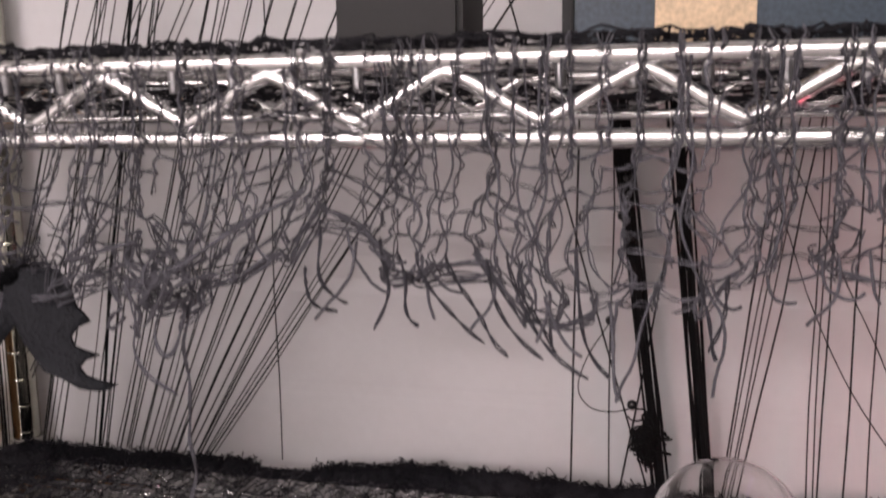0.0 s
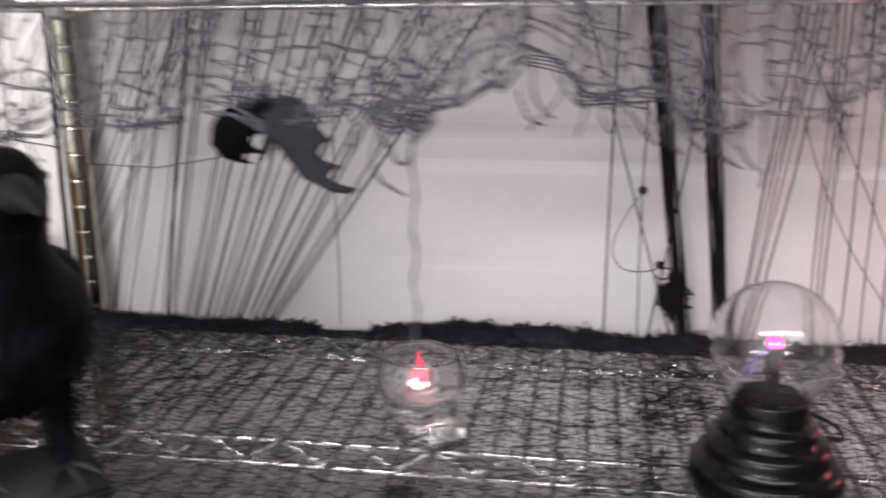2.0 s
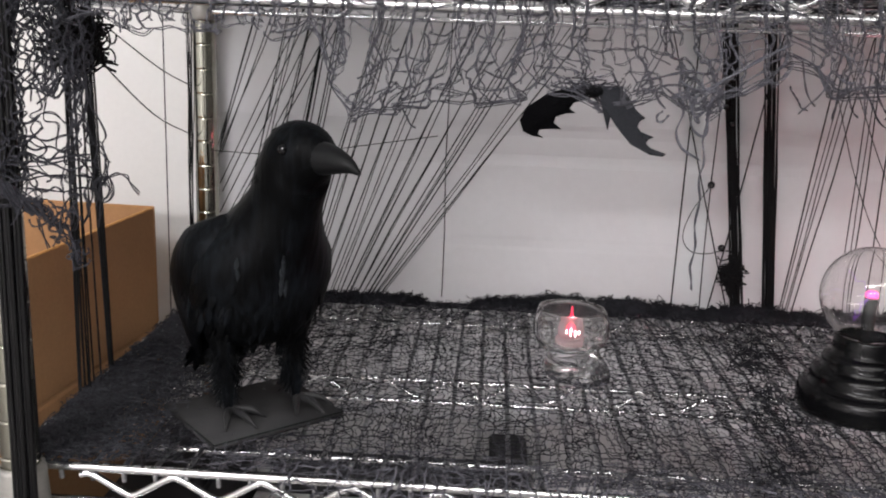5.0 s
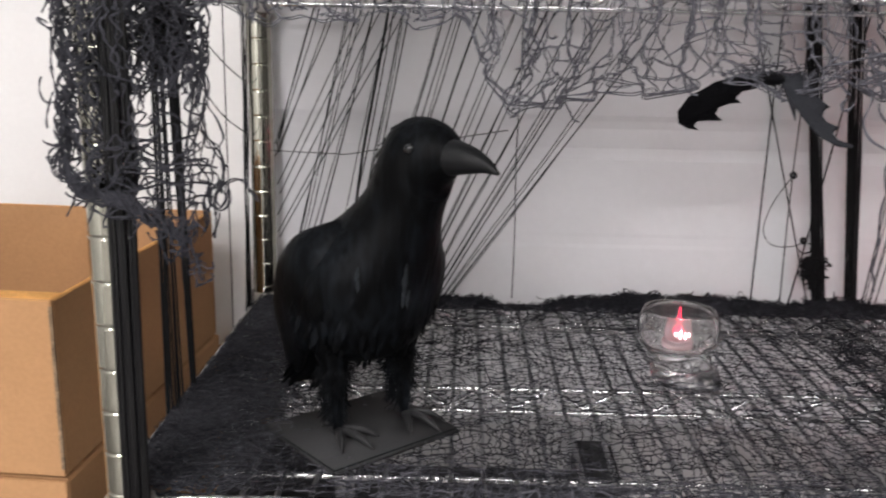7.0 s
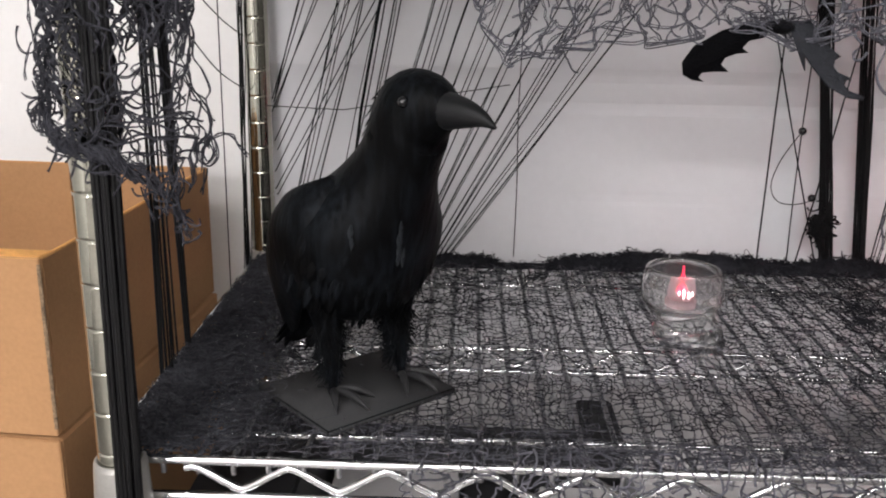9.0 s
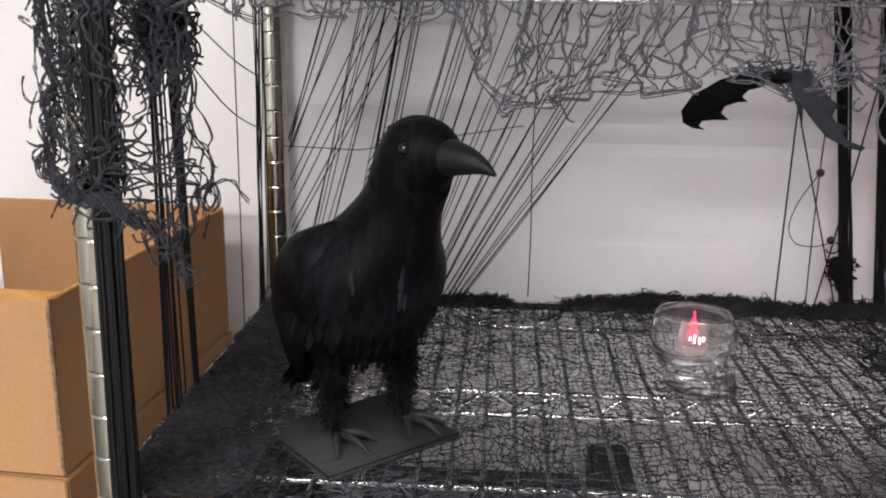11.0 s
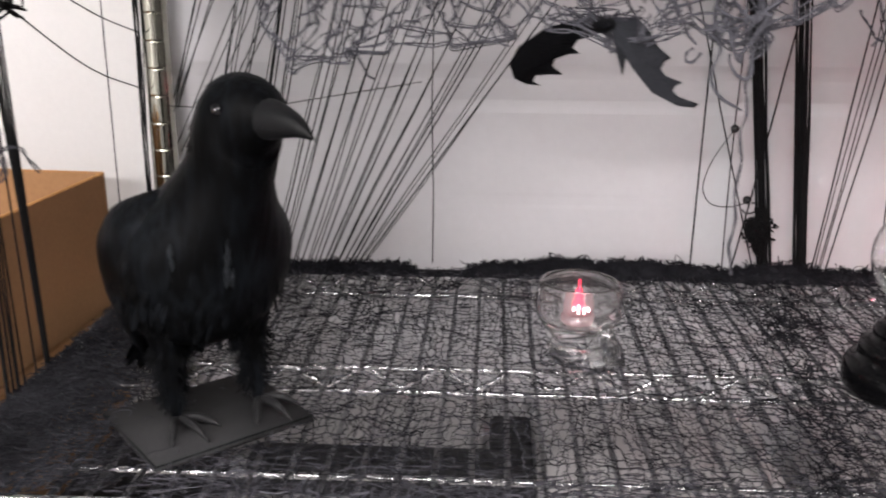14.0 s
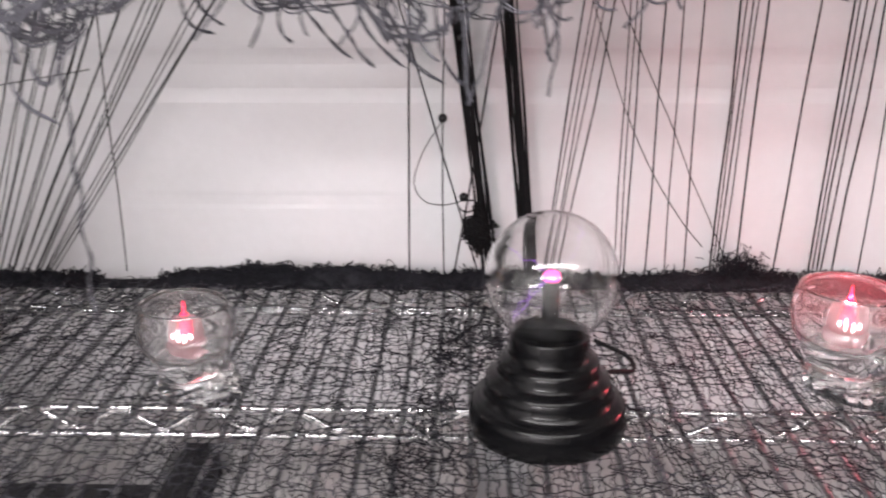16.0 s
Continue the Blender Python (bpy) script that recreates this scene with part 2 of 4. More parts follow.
def net_lines(P, drop=0.1, k=3, wob=0.0012, drop_across=None, first_row=0):
    """Threads of a torn net with nodes P (rows, columns, 3): runs along both ways, some broken."""
    lines = []
    across = drop if drop_across is None else drop_across
    for A, gap in ((P, drop), (P.transpose(1, 0, 2)[first_row:], across)):
        for row in A:
            cut = rng.random(len(row) - 1) < gap
            run = [row[0]]
            for i in range(1, len(row)):
                if cut[i - 1]:
                    if len(run) > 2:
                        lines.append(run)
                    run = [row[i]]
                else:
                    run.append((row[i - 1] + row[i]) / 2 + rng.normal(0, wob, 3))
                    run.append(row[i])
            if len(run) > 2:
                lines.append(run)
    return [smooth_line(l, k) for l in lines]


def twin(lines, gap=0.0007):
    """Each thread as a loosely twisted pair."""
    out = []
    for l in lines:
        n = len(l)
        ph = rng.uniform(0, 6.3) + np.arange(n) * rng.uniform(0.25, 0.5)
        off = gap * np.stack([np.cos(ph), 0.6 * np.sin(ph), np.sin(ph)], 1)
        out += [l + off, l - off * rng.uniform(0.6, 1.6)]
    return out


def tangle(n, place, spread, length, step=0.0045, turn=0.75):
    """n curly loose threads that start round place()."""
    out = []
    for _ in range(n):
        p = np.array(place(), float)
        d = rng.normal(0, 1, 3)
        d /= np.linalg.norm(d)
        pts = [p]
        for _ in range(max(4, int(length * rng.uniform(0.5, 1.4) / step))):
            d = d + rng.normal(0, turn, 3) * np.array(spread)
            d /= np.linalg.norm(d)
            p = p + d * step * np.array(spread) / max(spread)
            pts.append(p)
        out.append(smooth_line(pts, 3))
    return out


def curls(n, place, size, flat=(1, 1, 1), turns=(0.5, 1.8), drift=(0.3, 2.0)):
    """n loose curled threads round place()."""
    out = []
    for _ in range(n):
        c = np.array(place(), float)
        a = np.linspace(0, 2 * np.pi * rng.uniform(*turns), 14) + rng.uniform(0, 6.3)
        u, v, w = rng.normal(0, 1, (3, 3)) * np.array(flat)
        u /= np.linalg.norm(u)
        v /= np.linalg.norm(v)
        w /= np.linalg.norm(w)
        r = size * rng.uniform(0.4, 1.3)
        t = np.linspace(-1, 1, 14)[:, None]
        out.append(smooth_line(c + r * (np.cos(a)[:, None] * u + np.sin(a * rng.uniform(0.6, 1.1))[:, None] * v) + t * w * size * rng.uniform(*drift), 2))
    return out


# ---- setting ----
SHELF_Z, UPPER_Z, LOWER_Z = 1.0, 1.326, 0.68
DEEP, LONG = 0.412, 1.22
WALL_Y = 0.462

floor = part("floor", box(bmesh.new(), -2.6, 3.6, -5.4, WALL_Y + 0.1, -0.1, 0.0), FLOOR, smooth=False)
tagged(floor, "grey speckled floor tiles in a storeroom", "floor", kind="structure")
for nm, b in (("wall_north", (-2.6, 3.6, WALL_Y, WALL_Y + 0.1, 0, 2.7)), ("wall_south", (-2.6, 3.6, -5.5, -5.4, 0, 2.7)),
              ("wall_west", (-2.7, -2.6, -5.5, WALL_Y + 0.1, 0, 2.7)), ("wall_east", (3.6, 3.7, -5.5, WALL_Y + 0.1, 0, 2.7))):
    # South and east walls are unseen; their tones are chosen to shape the light.
    paint, tone = {"wall_south": (FILL_WALL, "grey"), "wall_east": (LOW_BOUNCE_WALL, "dark grey")}.get(nm, (WALL, "white"))
    w = part(nm, box(bmesh.new(), *b), paint, smooth=False)
    tagged(w, tone + " painted plain room wall", "wall", kind="structure")
c = part("ceiling", box(bmesh.new(), -2.7, 3.7, -5.5, WALL_Y + 0.1, 2.7, 2.8), CEIL, smooth=False)
tagged(c, "white ceiling of acoustic tiles", "ceiling", kind="structure")

# ribbed white backing panel behind the rack
bm = bmesh.new()
heights = [0.3, 0.62, 0.63, 0.66, 0.67, 0.86, 0.87, 0.90, 0.91, 1.054, 1.058, 1.066, 1.070, 1.148, 1.154, 1.160, 1.180, 1.188, 1.194, 1.29, 1.30, 1.32, 1.33, 1.52, 1.53, 1.55, 1.56, 1.80]
depths = [0, 0, 2, 2, 0, 0, 2, 2, 0, 0, 0.3, 0.3, 0, 0, 1.8, 3.4, 3.4, 1.8, 0, 0, 2, 2, 0, 0, 2, 2, 0, 0]
outline = [(0.447 + d / 1000, z) for z, d in zip(heights, depths)] + [(0.4595, heights[-1]), (0.4595, heights[0])]
ends = [[bm.verts.new((x, y, z)) for y, z in outline] for x in (-0.03, 1.28)]
for k in range(len(outline)):
    n = (k + 1) % len(outline)
    bm.faces.new((ends[0][k], ends[1][k], ends[1][n], ends[0][n]))
bm.faces.new(ends[0])
bm.faces.new(ends[1])
panel = part("backing_panel", bm, PANEL, smooth=False)
tagged(panel, "white ribbed plastic backing panel against the wall", "panel", kind="structure")

# a row of ceiling lights, and a far row added to brighten the wall
for x, y, power in [(x + dx, y, p * k) for y, p, dx in ((-1.75, LAMP_POWER, 0.0), (-4.5, ADDED_ROW_POWER, -0.6)) for x, k in ((-0.72, 1.9), (0.55, 0.7), (1.82, 0.15))]:
    fx = thing("ceiling_light", "long white ceiling light with a glowing diffuser", "ceiling light", (x, y, 2.7), "ceiling lights")
    part("housing", box(bmesh.new(), -0.61, 0.61, -0.25, 0.25, -0.05, -0.001, 0.005), WALL, fx, smooth=False)
    part("diffuser", box(bmesh.new(), -0.59, 0.59, -0.23, 0.23, -0.058, -0.051, 0.002), TUBE, fx, "glowing white diffuser", smooth=False)
    lamp = bpy.data.lights.new("tube_light", "AREA")
    lamp.shape, lamp.size, lamp.size_y, lamp.energy, lamp.color = "RECTANGLE", 1.17, 0.46, power, (1.0, 0.965, 0.965)
    new("tube_light", lamp).location = (x, y, 2.635)

# ---- the rack ----
rack = thing("shelving_rack", "chrome wire shelving rack draped with black gauze", "shelving", (0, 0, 0))


def post_mesh():
    prof = [(0.0, 0.0)]
    z = 0.02
    prof += [(0.010, 0.0), (0.010, 0.015), (0.0124, 0.016)]
    while z < 1.9:
        prof += [(0.0124, z - 0.001), (0.0124, z), (0.0120, z + 0.0004), (0.0120, z + 0.0012), (0.0124, z + 0.0016), (0.0124, z + 0.0026)]
        z += 0.0254
    prof += [(0.0124, 1.91), (0.010, 1.915), (0.0, 1.916)]
    return lathe(bmesh.new(), prof, 20)


first = None
for x, y in ((-0.0026, -0.0125), (-0.0155, DEEP + 0.016), (LONG + 0.013, -0.006), (LONG + 0.013, DEEP + 0.016)):
    if first is None:
        first = part("post", post_mesh(), POST, rack)
        ob = first
    else:
        ob = new("post", first.data)
        ob.parent = rack
    ob.location = (x, y, 0)


def zigzag(x0, x1, y, z0, z1, pitch, first=1):
    pts, x, k = [], x0, first
    while x <= x1:
        z = z1 if k % 2 else z0
        pts += [(x - pitch * 0.07, y, z), (x + pitch * 0.07, y, z)]
        x += pitch / 2
        k += 1
    return smooth_line(pts, 3)


wire_mesh = None
sleeve_mesh = None
for top in (SHELF_Z, UPPER_Z, LOWER_Z):
    zt = top - 0.0032
    zb = top - 0.0275
    rails = [[(0, 0, zt), (LONG, 0, zt)], [(0, DEEP, zt), (LONG, DEEP, zt)], [(0, 0, zb), (LONG, 0, zb)], [(0, DEEP, zb), (LONG, DEEP, zb)],
             [(-0.021, 0.012, zt), (-0.021, DEEP - 0.01, zt)], [(0, 0, zt), (-0.021, 0.012, zt)], [(-0.021, DEEP - 0.01, zt), (0, DEEP, zt)], [(LONG, 0, zt), (LONG, DEEP, zt)], [(-0.021, 0.012, zb), (-0.021, DEEP - 0.01, zb)], [(LONG, 0, zb), (LONG, DEEP, zb)],
             [(0, 0, zt), (0, 0, zb)], [(0, DEEP, zt), (0, DEEP, zb)], [(LONG, 0, zt), (LONG, 0, zb)], [(LONG, DEEP, zt), (LONG, DEEP, zb)]]
    shelf = tubes("shelf", [np.linspace(a, b, 3) for a, b in rails], 0.0031, CHROME, rack, "chrome wire shelf", sides=10)
    tubes("front_truss", [zigzag(0.0350 if top != UPPER_Z else 0.0202, LONG - 0.03, 0.0, top - 0.0205, top - 0.0085, 0.0588)], 0.0026, CHROME, shelf, "wavy chrome truss wire", sides=8)
    tubes("rear_truss", [zigzag(0.05, LONG - 0.03, DEEP, top - 0.0205, top - 0.0085, 0.0588)], 0.0026, CHROME, shelf, "wavy chrome truss wire", sides=8)
    tubes("side_truss", [zigzag(0.04, DEEP - 0.03, -0.021, top - 0.0205, top - 0.0085, 0.0588)[:, [1, 0, 2]]], 0.0026, CHROME, shelf, "wavy chrome truss wire", sides=8)
    ym = 0.190
    tubes("middle_truss", [np.linspace((0, ym, top - 0.005), (LONG, ym, top - 0.005), 3), np.linspace((0, ym, top - 0.024), (LONG, ym, top - 0.024), 3),
                           zigzag(0.0416, LONG - 0.03, ym, top - 0.0185, top - 0.0065, 0.0560)], 0.0025, CHROME, shelf, "chrome truss under the wires", sides=8)
    for y in (0.037, 0.350):
        tubes("cross_wire", [np.linspace((0, y, top - 0.005), (LONG, y, top - 0.005), 3)], 0.0021, CHROME, shelf, sides=8)
    n = 57
    for i in range(n):
        x = 0.018 + i * (LONG - 0.036) / (n - 1)
        if wire_mesh is None:
            w = tubes("deck_wire", [np.array([(0, 0.0, -0.012), (0, -0.001, -0.002), (0, 0.004, -0.0016), (0, 0.2, -0.0016), (0, DEEP - 0.004, -0.0016), (0, DEEP + 0.001, -0.002), (0, DEEP, -0.012)])], 0.0018, WIRE, shelf, sides=6)
            wire_mesh = w.data
        else:
            w = new("deck_wire", wire_mesh)
            w.parent = shelf
        w.location = (x, 0, top)
    for x, y in ((-0.0026, -0.0125), (-0.0155, DEEP + 0.016), (LONG + 0.013, -0.006), (LONG + 0.013, DEEP + 0.016)):
        if sleeve_mesh is None:
            sl = part("corner_sleeve", lathe(bmesh.new(), [(0.0127, 0.004), (0.0145, 0.004), (0.0155, 0.0), (0.0172, -0.034), (0.0172, -0.036), (0.0127, -0.036)], 24, closed=True), SLEEVE, shelf)
            sleeve_mesh = sl.data
        else:
            sl = new("corner_sleeve", sleeve_mesh)
            sl.parent = shelf
        sl.location = (x, y, top)

# ---- cardboard boxes beside the rack ----
def carton(x0, x1, y0, y1, z0, z1, is_open, label, turn=0.0):
    ob = thing("cardboard_box", label, "cardboard box", ((x0 + x1) / 2, (y0 + y1) / 2, z0), "stacked cardboard boxes")
    w, d, h, t = (x1 - x0) / 2, (y1 - y0) / 2, z1 - z0, 0.004
    part("bottom", box(bmesh.new(), -w + t, w - t, -d + t, d - t, 0.001, t), CARD, ob, smooth=False)
    for nm, b in (("front_panel", (-w, w, -d, -d + t, 0, h)), ("back_panel", (-w, w, d - t, d, 0, h)),
                  ("side_panel", (w - t, w, -d + t, d - t, 0, h - 0.001)), ("side_panel", (-w, -w + t, -d + t, d - t, 0, h - 0.001))):
        bm = box(bmesh.new(), *b, 0.0008)
        if is_open and b[0] == -w and b[1] < 0:
            for v in bm.verts:
                v.co.x -= 0.030 * v.co.z / h    # this panel leans outwards
        for f in bm.faces:
            if is_open and f.normal.z > 0.8:
                f.material_index = 1
        part(nm, bm, [CARD, CARD_EDGE], ob, smooth=False)
    if not is_open:
        part("flap", box(bmesh.new(), -w + 0.001, w - 0.001, -d + t, -0.001, h - t, h, 0.0008), CARD, ob, smooth=False)
        part("flap", box(bmesh.new(), -w + 0.001, w - 0.001, 0.001, d - t, h - t, h, 0.0008), CARD, ob, smooth=False)
    else:
        part("corner_strip", box(bmesh.new(), w - 0.0016, w + 0.0012, -d - 0.0014, -d - 0.0003, 0.006, h - 0.004, 0.0004), TORN, ob, "torn kraft corner strip", smooth=False)
        part("folded_flap", box(bmesh.new(), -w + 0.002, w - 0.001, -d + 0.0045, -d + 0.021, h - 0.0045, h - 0.0005, 0.0015), CARD_EDGE, ob, "folded orange-brown flap edge", smooth=False)
    ob.rotation_euler = (0, 0, math.radians(turn))
    return ob


carton(-0.311, -0.069, 0.080, 0.392, 0.970, 1.098, True, "open empty brown cardboard box with cut top edges", -4.0)
carton(-0.313, -0.067, 0.077, 0.394, 0.488, 0.968, False, "closed brown cardboard box under the open one", -4.0)
carton(-0.317, -0.064, 0.074, 0.398, 0.0, 0.486, False, "closed brown cardboard box standing on the floor", -4.0)

# ---- cartons and a black tray on the lower shelf ----
LZ = LOWER_Z + 0.003
tray = thing("black_tray", "low black angled stand among pale cartons", "stand", (0.2, 0.26, LZ))
part("arm", box(bmesh.new(), -0.10, 0.141, -0.022, 0.012, 0.0, 0.203, 0.003), BLACK_BOX, tray, smooth=False)
part("upright", box(bmesh.new(), 0.104, 0.141, 0.0125, 0.072, 0.0, 0.204, 0.003), BLACK_BOX, tray, smooth=False)
for x0, x1, y0, y1, h in ((0.02, 0.298, 0.278, 0.40, 0.188), (0.085, 0.195, 0.03, 0.234, 0.176), (0.262, 0.336, 0.012, 0.20, 0.185), (0.345, 0.553, 0.015, 0.40, 0.186), (0.600, 0.86, 0.02, 0.40, 0.186), (0.866, 1.17, 0.02, 0.40, 0.186)):
    ct = thing("white_carton", "plain pale grey carton on the lower shelf", "carton", ((x0 + x1) / 2, (y0 + y1) / 2, LZ), "pale cartons")
    w, d = (x1 - x0) / 2, (y1 - y0) / 2
    part("carton_body", box(bmesh.new(), -w, w, -d, d, 0.0, h - 0.002, 0.002), PAPER, ct, smooth=False)
    part("lid_flap", box(bmesh.new(), -w + 0.001, w - 0.001, -d + 0.001, -0.0008, h - 0.0019, h, 0.0005), PAPER, ct, smooth=False)
    part("lid_flap", box(bmesh.new(), -w + 0.001, w - 0.001, 0.0008, d - 0.001, h - 0.0019, h, 0.0005), PAPER, ct, smooth=False)
# Added block, only there to keep the space under the shelf's end dark.
bm = box(bmesh.new(), 0.004, 0.080, 0.02, 0.262, LZ, LZ + 0.245, 0.003)
tagged(part("dark_filler", bm, BLACK_BOX, smooth=False), "wide black block added to darken the space under the shelf's end", "carton")
# The dark gap between pale cartons, built as a black block.
bm = box(bmesh.new(), 0.200, 0.257, 0.04, 0.234, LZ, LZ + 0.17, 0.003)
tagged(part("dark_filler", bm, BLACK_BOX, smooth=False), "narrow black block that stands in for the dark gap between cartons", "carton")

# ---- things on the upper shelf ----
bm = box(bmesh.new(), 0.398, 0.462, 0.16, 0.22, UPPER_Z + 0.002, UPPER_Z + 0.16, 0.003)
tagged(part("black_box", bm, BLACK_BOX, smooth=False), "plain black upright box on the upper shelf", "box")
pic = thing("picture_board", "dark blue printed board with a cream panel", "picture", (0.60, 0.20, UPPER_Z + 0.002))
part("board", box(bmesh.new(), -0.088, 0.12, 0, 0.02, 0, 0.19, 0.002), NAVY, pic, smooth=False)
part("print", box(bmesh.new(), -0.048, 0.0, -0.003, -0.0005, 0.0, 0.15, 0.0008), CREAM, pic, "stained cream panel", smooth=False)
part("edge_strip", box(bmesh.new(), -0.094, -0.0885, -0.002, 0.022, 0, 0.19, 0.001), BLACK_BOX, pic, smooth=False)

# ---- string curtain hanging behind ----
SY = 0.419
curtain = thing("string_curtain", "black string curtain with knots and small round beads", "curtain", (0.4, SY, UPPER_Z))


def strand(x0, z0, x1, z1, r=0.0006, sag=0.0, y=SY, wob=0.0008, parent=curtain):
    n = 9
    t = np.linspace(0, 1, n)
    p = np.stack([x0 + (x1 - x0) * t, np.full(n, y) + rng.normal(0, 0.0015), z0 + (z1 - z0) * t - sag * np.sin(np.pi * t)], 1)
    p[1:-1, 0] += rng.normal(0, wob, n - 2)
    off = np.array(parent.location)
    return tubes("strand", [smooth_line(p, 2) - off], r, STRING, parent, sides=5)


TOP, LOW = 1.60, 1.004
# slanting fan at the left: places at a height of 1.19, and near the shelf
for xa, xb in zip((0.051, 0.062, 0.074, 0.099, 0.108, 0.114, 0.141, 0.148, 0.156, 0.170, 0.183, 0.196, 0.208, 0.222, 0.229, 0.246, 0.262, 0.270, 0.276, 0.297, 0.310),
                  (0.008, 0.014, 0.026, 0.062, 0.070, 0.076, 0.088, 0.094, 0.099, 0.108, 0.116, 0.124, 0.133, 0.139, 0.144, 0.152, 0.158, 0.164, 0.168, 0.172, 0.177)):
    s = (xa - xb) / 0.186
    strand(xa + s * (TOP - 1.19), TOP, xb, LOW, rng.uniform(0.0005, 0.0008))
    if rng.random() < 0.7:
        strand(xa + s * (TOP - 1.19) + rng.normal(0, 0.006), TOP, xb + rng.normal(0, 0.006), LOW, 0.0005)
for xa, zb in ((0.036, 1.166), (0.039, 1.161), (0.044, 1.158), (0.053, 1.152), (0.060, 1.149), (0.084, 1.120), (0.090, 1.111), (0.104, 1.088), (0.119, 1.070), (0.125, 1.064)):
    strand(0.002 + (xa - 0.002) * (TOP - zb) / (1.285 - zb), TOP, 0.002 + rng.normal(0, 0.002), zb, 0.0006)
for i in range(10):
    strand(-0.016 + rng.normal(0, 0.007), TOP, -0.032 + rng.normal(0, 0.005), 0.98, 0.0005)
strand(0.247, TOP, 0.245, LOW, 0.0006)
strand(0.163, TOP, 0.066, LOW, 0.0015)
# two dark bundles, then single strings
for i in range(17):
    strand(0.488 + rng.normal(0, 0.005), TOP, 0.564 + rng.normal(0, 0.0035), LOW, 0.0009, wob=0.0005)
for i in range(17):
    strand(0.538 + rng.normal(0, 0.006), TOP, 0.597 + rng.normal(0, 0.0042), LOW, 0.0009, wob=0.0005)
for xa, xb in ((0.496, 0.494), (0.524, 0.524), (0.566, 0.536), (0.496, 0.548), (0.585, 0.602), (0.632, 0.612), (0.638, 0.614), (0.642, 0.617), (0.648, 0.620), (0.655, 0.625),
               (0.672, 0.672), (0.676, 0.676), (0.681, 0.679), (0.699, 0.698), (0.715, 0.715), (0.730, 0.732), (0.759, 0.754), (0.763, 0.757), (0.767, 0.760), (0.770, 0.762),
               (0.777, 0.775), (0.819, 0.808), (0.845, 0.838), (0.849, 0.841), (0.853, 0.845), (0.861, 0.850), (0.868, 0.858), (0.885, 0.88), (0.91, 0.905), (0.93, 0.92), (0.96, 0.955)):
    k = (xa - xb) / 0.18
    strand(xa + k * 0.39, TOP, xb - k * 0.02, LOW, rng.uniform(0.0005, 0.0009))
strand(0.628, 1.31, 0.765, 1.02, 0.0005)
strand(0.640, 1.24, 0.745, 1.03, 0.0005, sag=0.03)
tubes("loose_loop", [smooth_line([(0.522, SY, 1.137), (0.506, SY, 1.11), (0.499, SY - 0.002, 1.085), (0.508, SY, 1.069), (0.525, SY, 1.066), (0.541, SY, 1.070)]) - np.array(curtain.location)], 0.0005, STRING, curtain, sides=5)
for x, z, r in ((0.5235, 1.1405, 0.0040), (0.541, 1.0735, 0.0040), (0.531, 1.222, 0.0038), (0.534, 1.25, 0.0038), (0.538, 1.205, 0.0036)):
    bm = bmesh.new()
    bmesh.ops.create_uvsphere(bm, u_segments=16, v_segments=10, radius=r)
    part("bead", bm, BEAD, curtain, "small round black bead").location = Vector((x, SY - 0.002, z)) - curtain.location
tubes("knot", [l - np.array(curtain.location) for l in curls(110, lambda: (0.552 + rng.normal(0, 0.004), SY - 0.004 + rng.normal(0, 0.002), 1.044 + rng.normal(0, 0.008)), 0.0055, (1, 0.5, 1), (0.7, 1.5), (0.1, 0.5))], 0.0008, STRING, curtain, "tangled black knot")
strand(-0.02, 1.155, 0.07, 1.152, 0.0005)
strand(0.07, 1.152, 0.235, 1.18, 0.0005)

# strings at the left side of the rack
KNOT = (-0.012, 0.128, 1.270)
side = thing("string_bunch", "bunch of black strings hanging beside the rack's end", "curtain", (-0.016, 0.2, UPPER_Z))
for i in range(16):
    y0 = (0.116 if i % 2 else 0.142) + rng.normal(0, 0.004)
    y1 = (0.112 if i % 2 else 0.157) + rng.normal(0, 0.004)
    x0 = -0.016 + rng.normal(0, 0.002)
    t = np.linspace(0, 1, 7)
    p = np.stack([x0 + 0 * t, y0 + (y1 - y0) * t, 1.30 - 0.34 * t], 1)
    tubes("strand", [p - np.array(side.location)], 0.0008, STRING, side, sides=5)
tubes("knot", [l - np.array(side.location) for l in curls(420, lambda: (KNOT[0] + rng.normal(0, 0.007), KNOT[1] + rng.normal(0, 0.010), KNOT[2] + rng.normal(0, 0.011)), 0.006, (1, 1, 1), (0.7, 1.5), (0.1, 0.6))], 0.0008, STRING, side, "fuzzy black knot")

for pts in ([KNOT, (-0.018, 0.28, 1.205), (-0.026, 0.416, 1.170)], [(-0.010, 0.135, 1.292), (-0.018, 0.30, 1.245), (-0.026, 0.416, 1.222)], [(-0.030, 0.352, 1.60), (-0.031, 0.349, 1.25), (-0.030, 0.338, 0.70)]):
    tubes("tie_string", [smooth_line(pts, 8) - np.array(side.location)], 0.0006, STRING, side, sides=5)

# strings down the front post, which also stand in for its dark reflection
post_streaks = thing("post_streaks", "black strings along the chrome post, standing in for its dark reflection", "curtain", (0.004, -0.028, 1.3))
for i in range(20):
    x = 0.0045 + i * 0.00055 + rng.normal(0, 0.0004) + (0.0016 if i > 14 else 0)
    t = np.linspace(0, 1, 8)
    p = np.stack([x - 0.006 * t + np.cumsum(rng.normal(0, 0.0003, 8)), -0.0285 + rng.uniform(0, 0.004) + 0 * t, 1.30 - 0.56 * t], 1)
    tubes("strand", [smooth_line(p, 2) - np.array(post_streaks.location)], 0.0013, STREAK_STRING, post_streaks, sides=6)

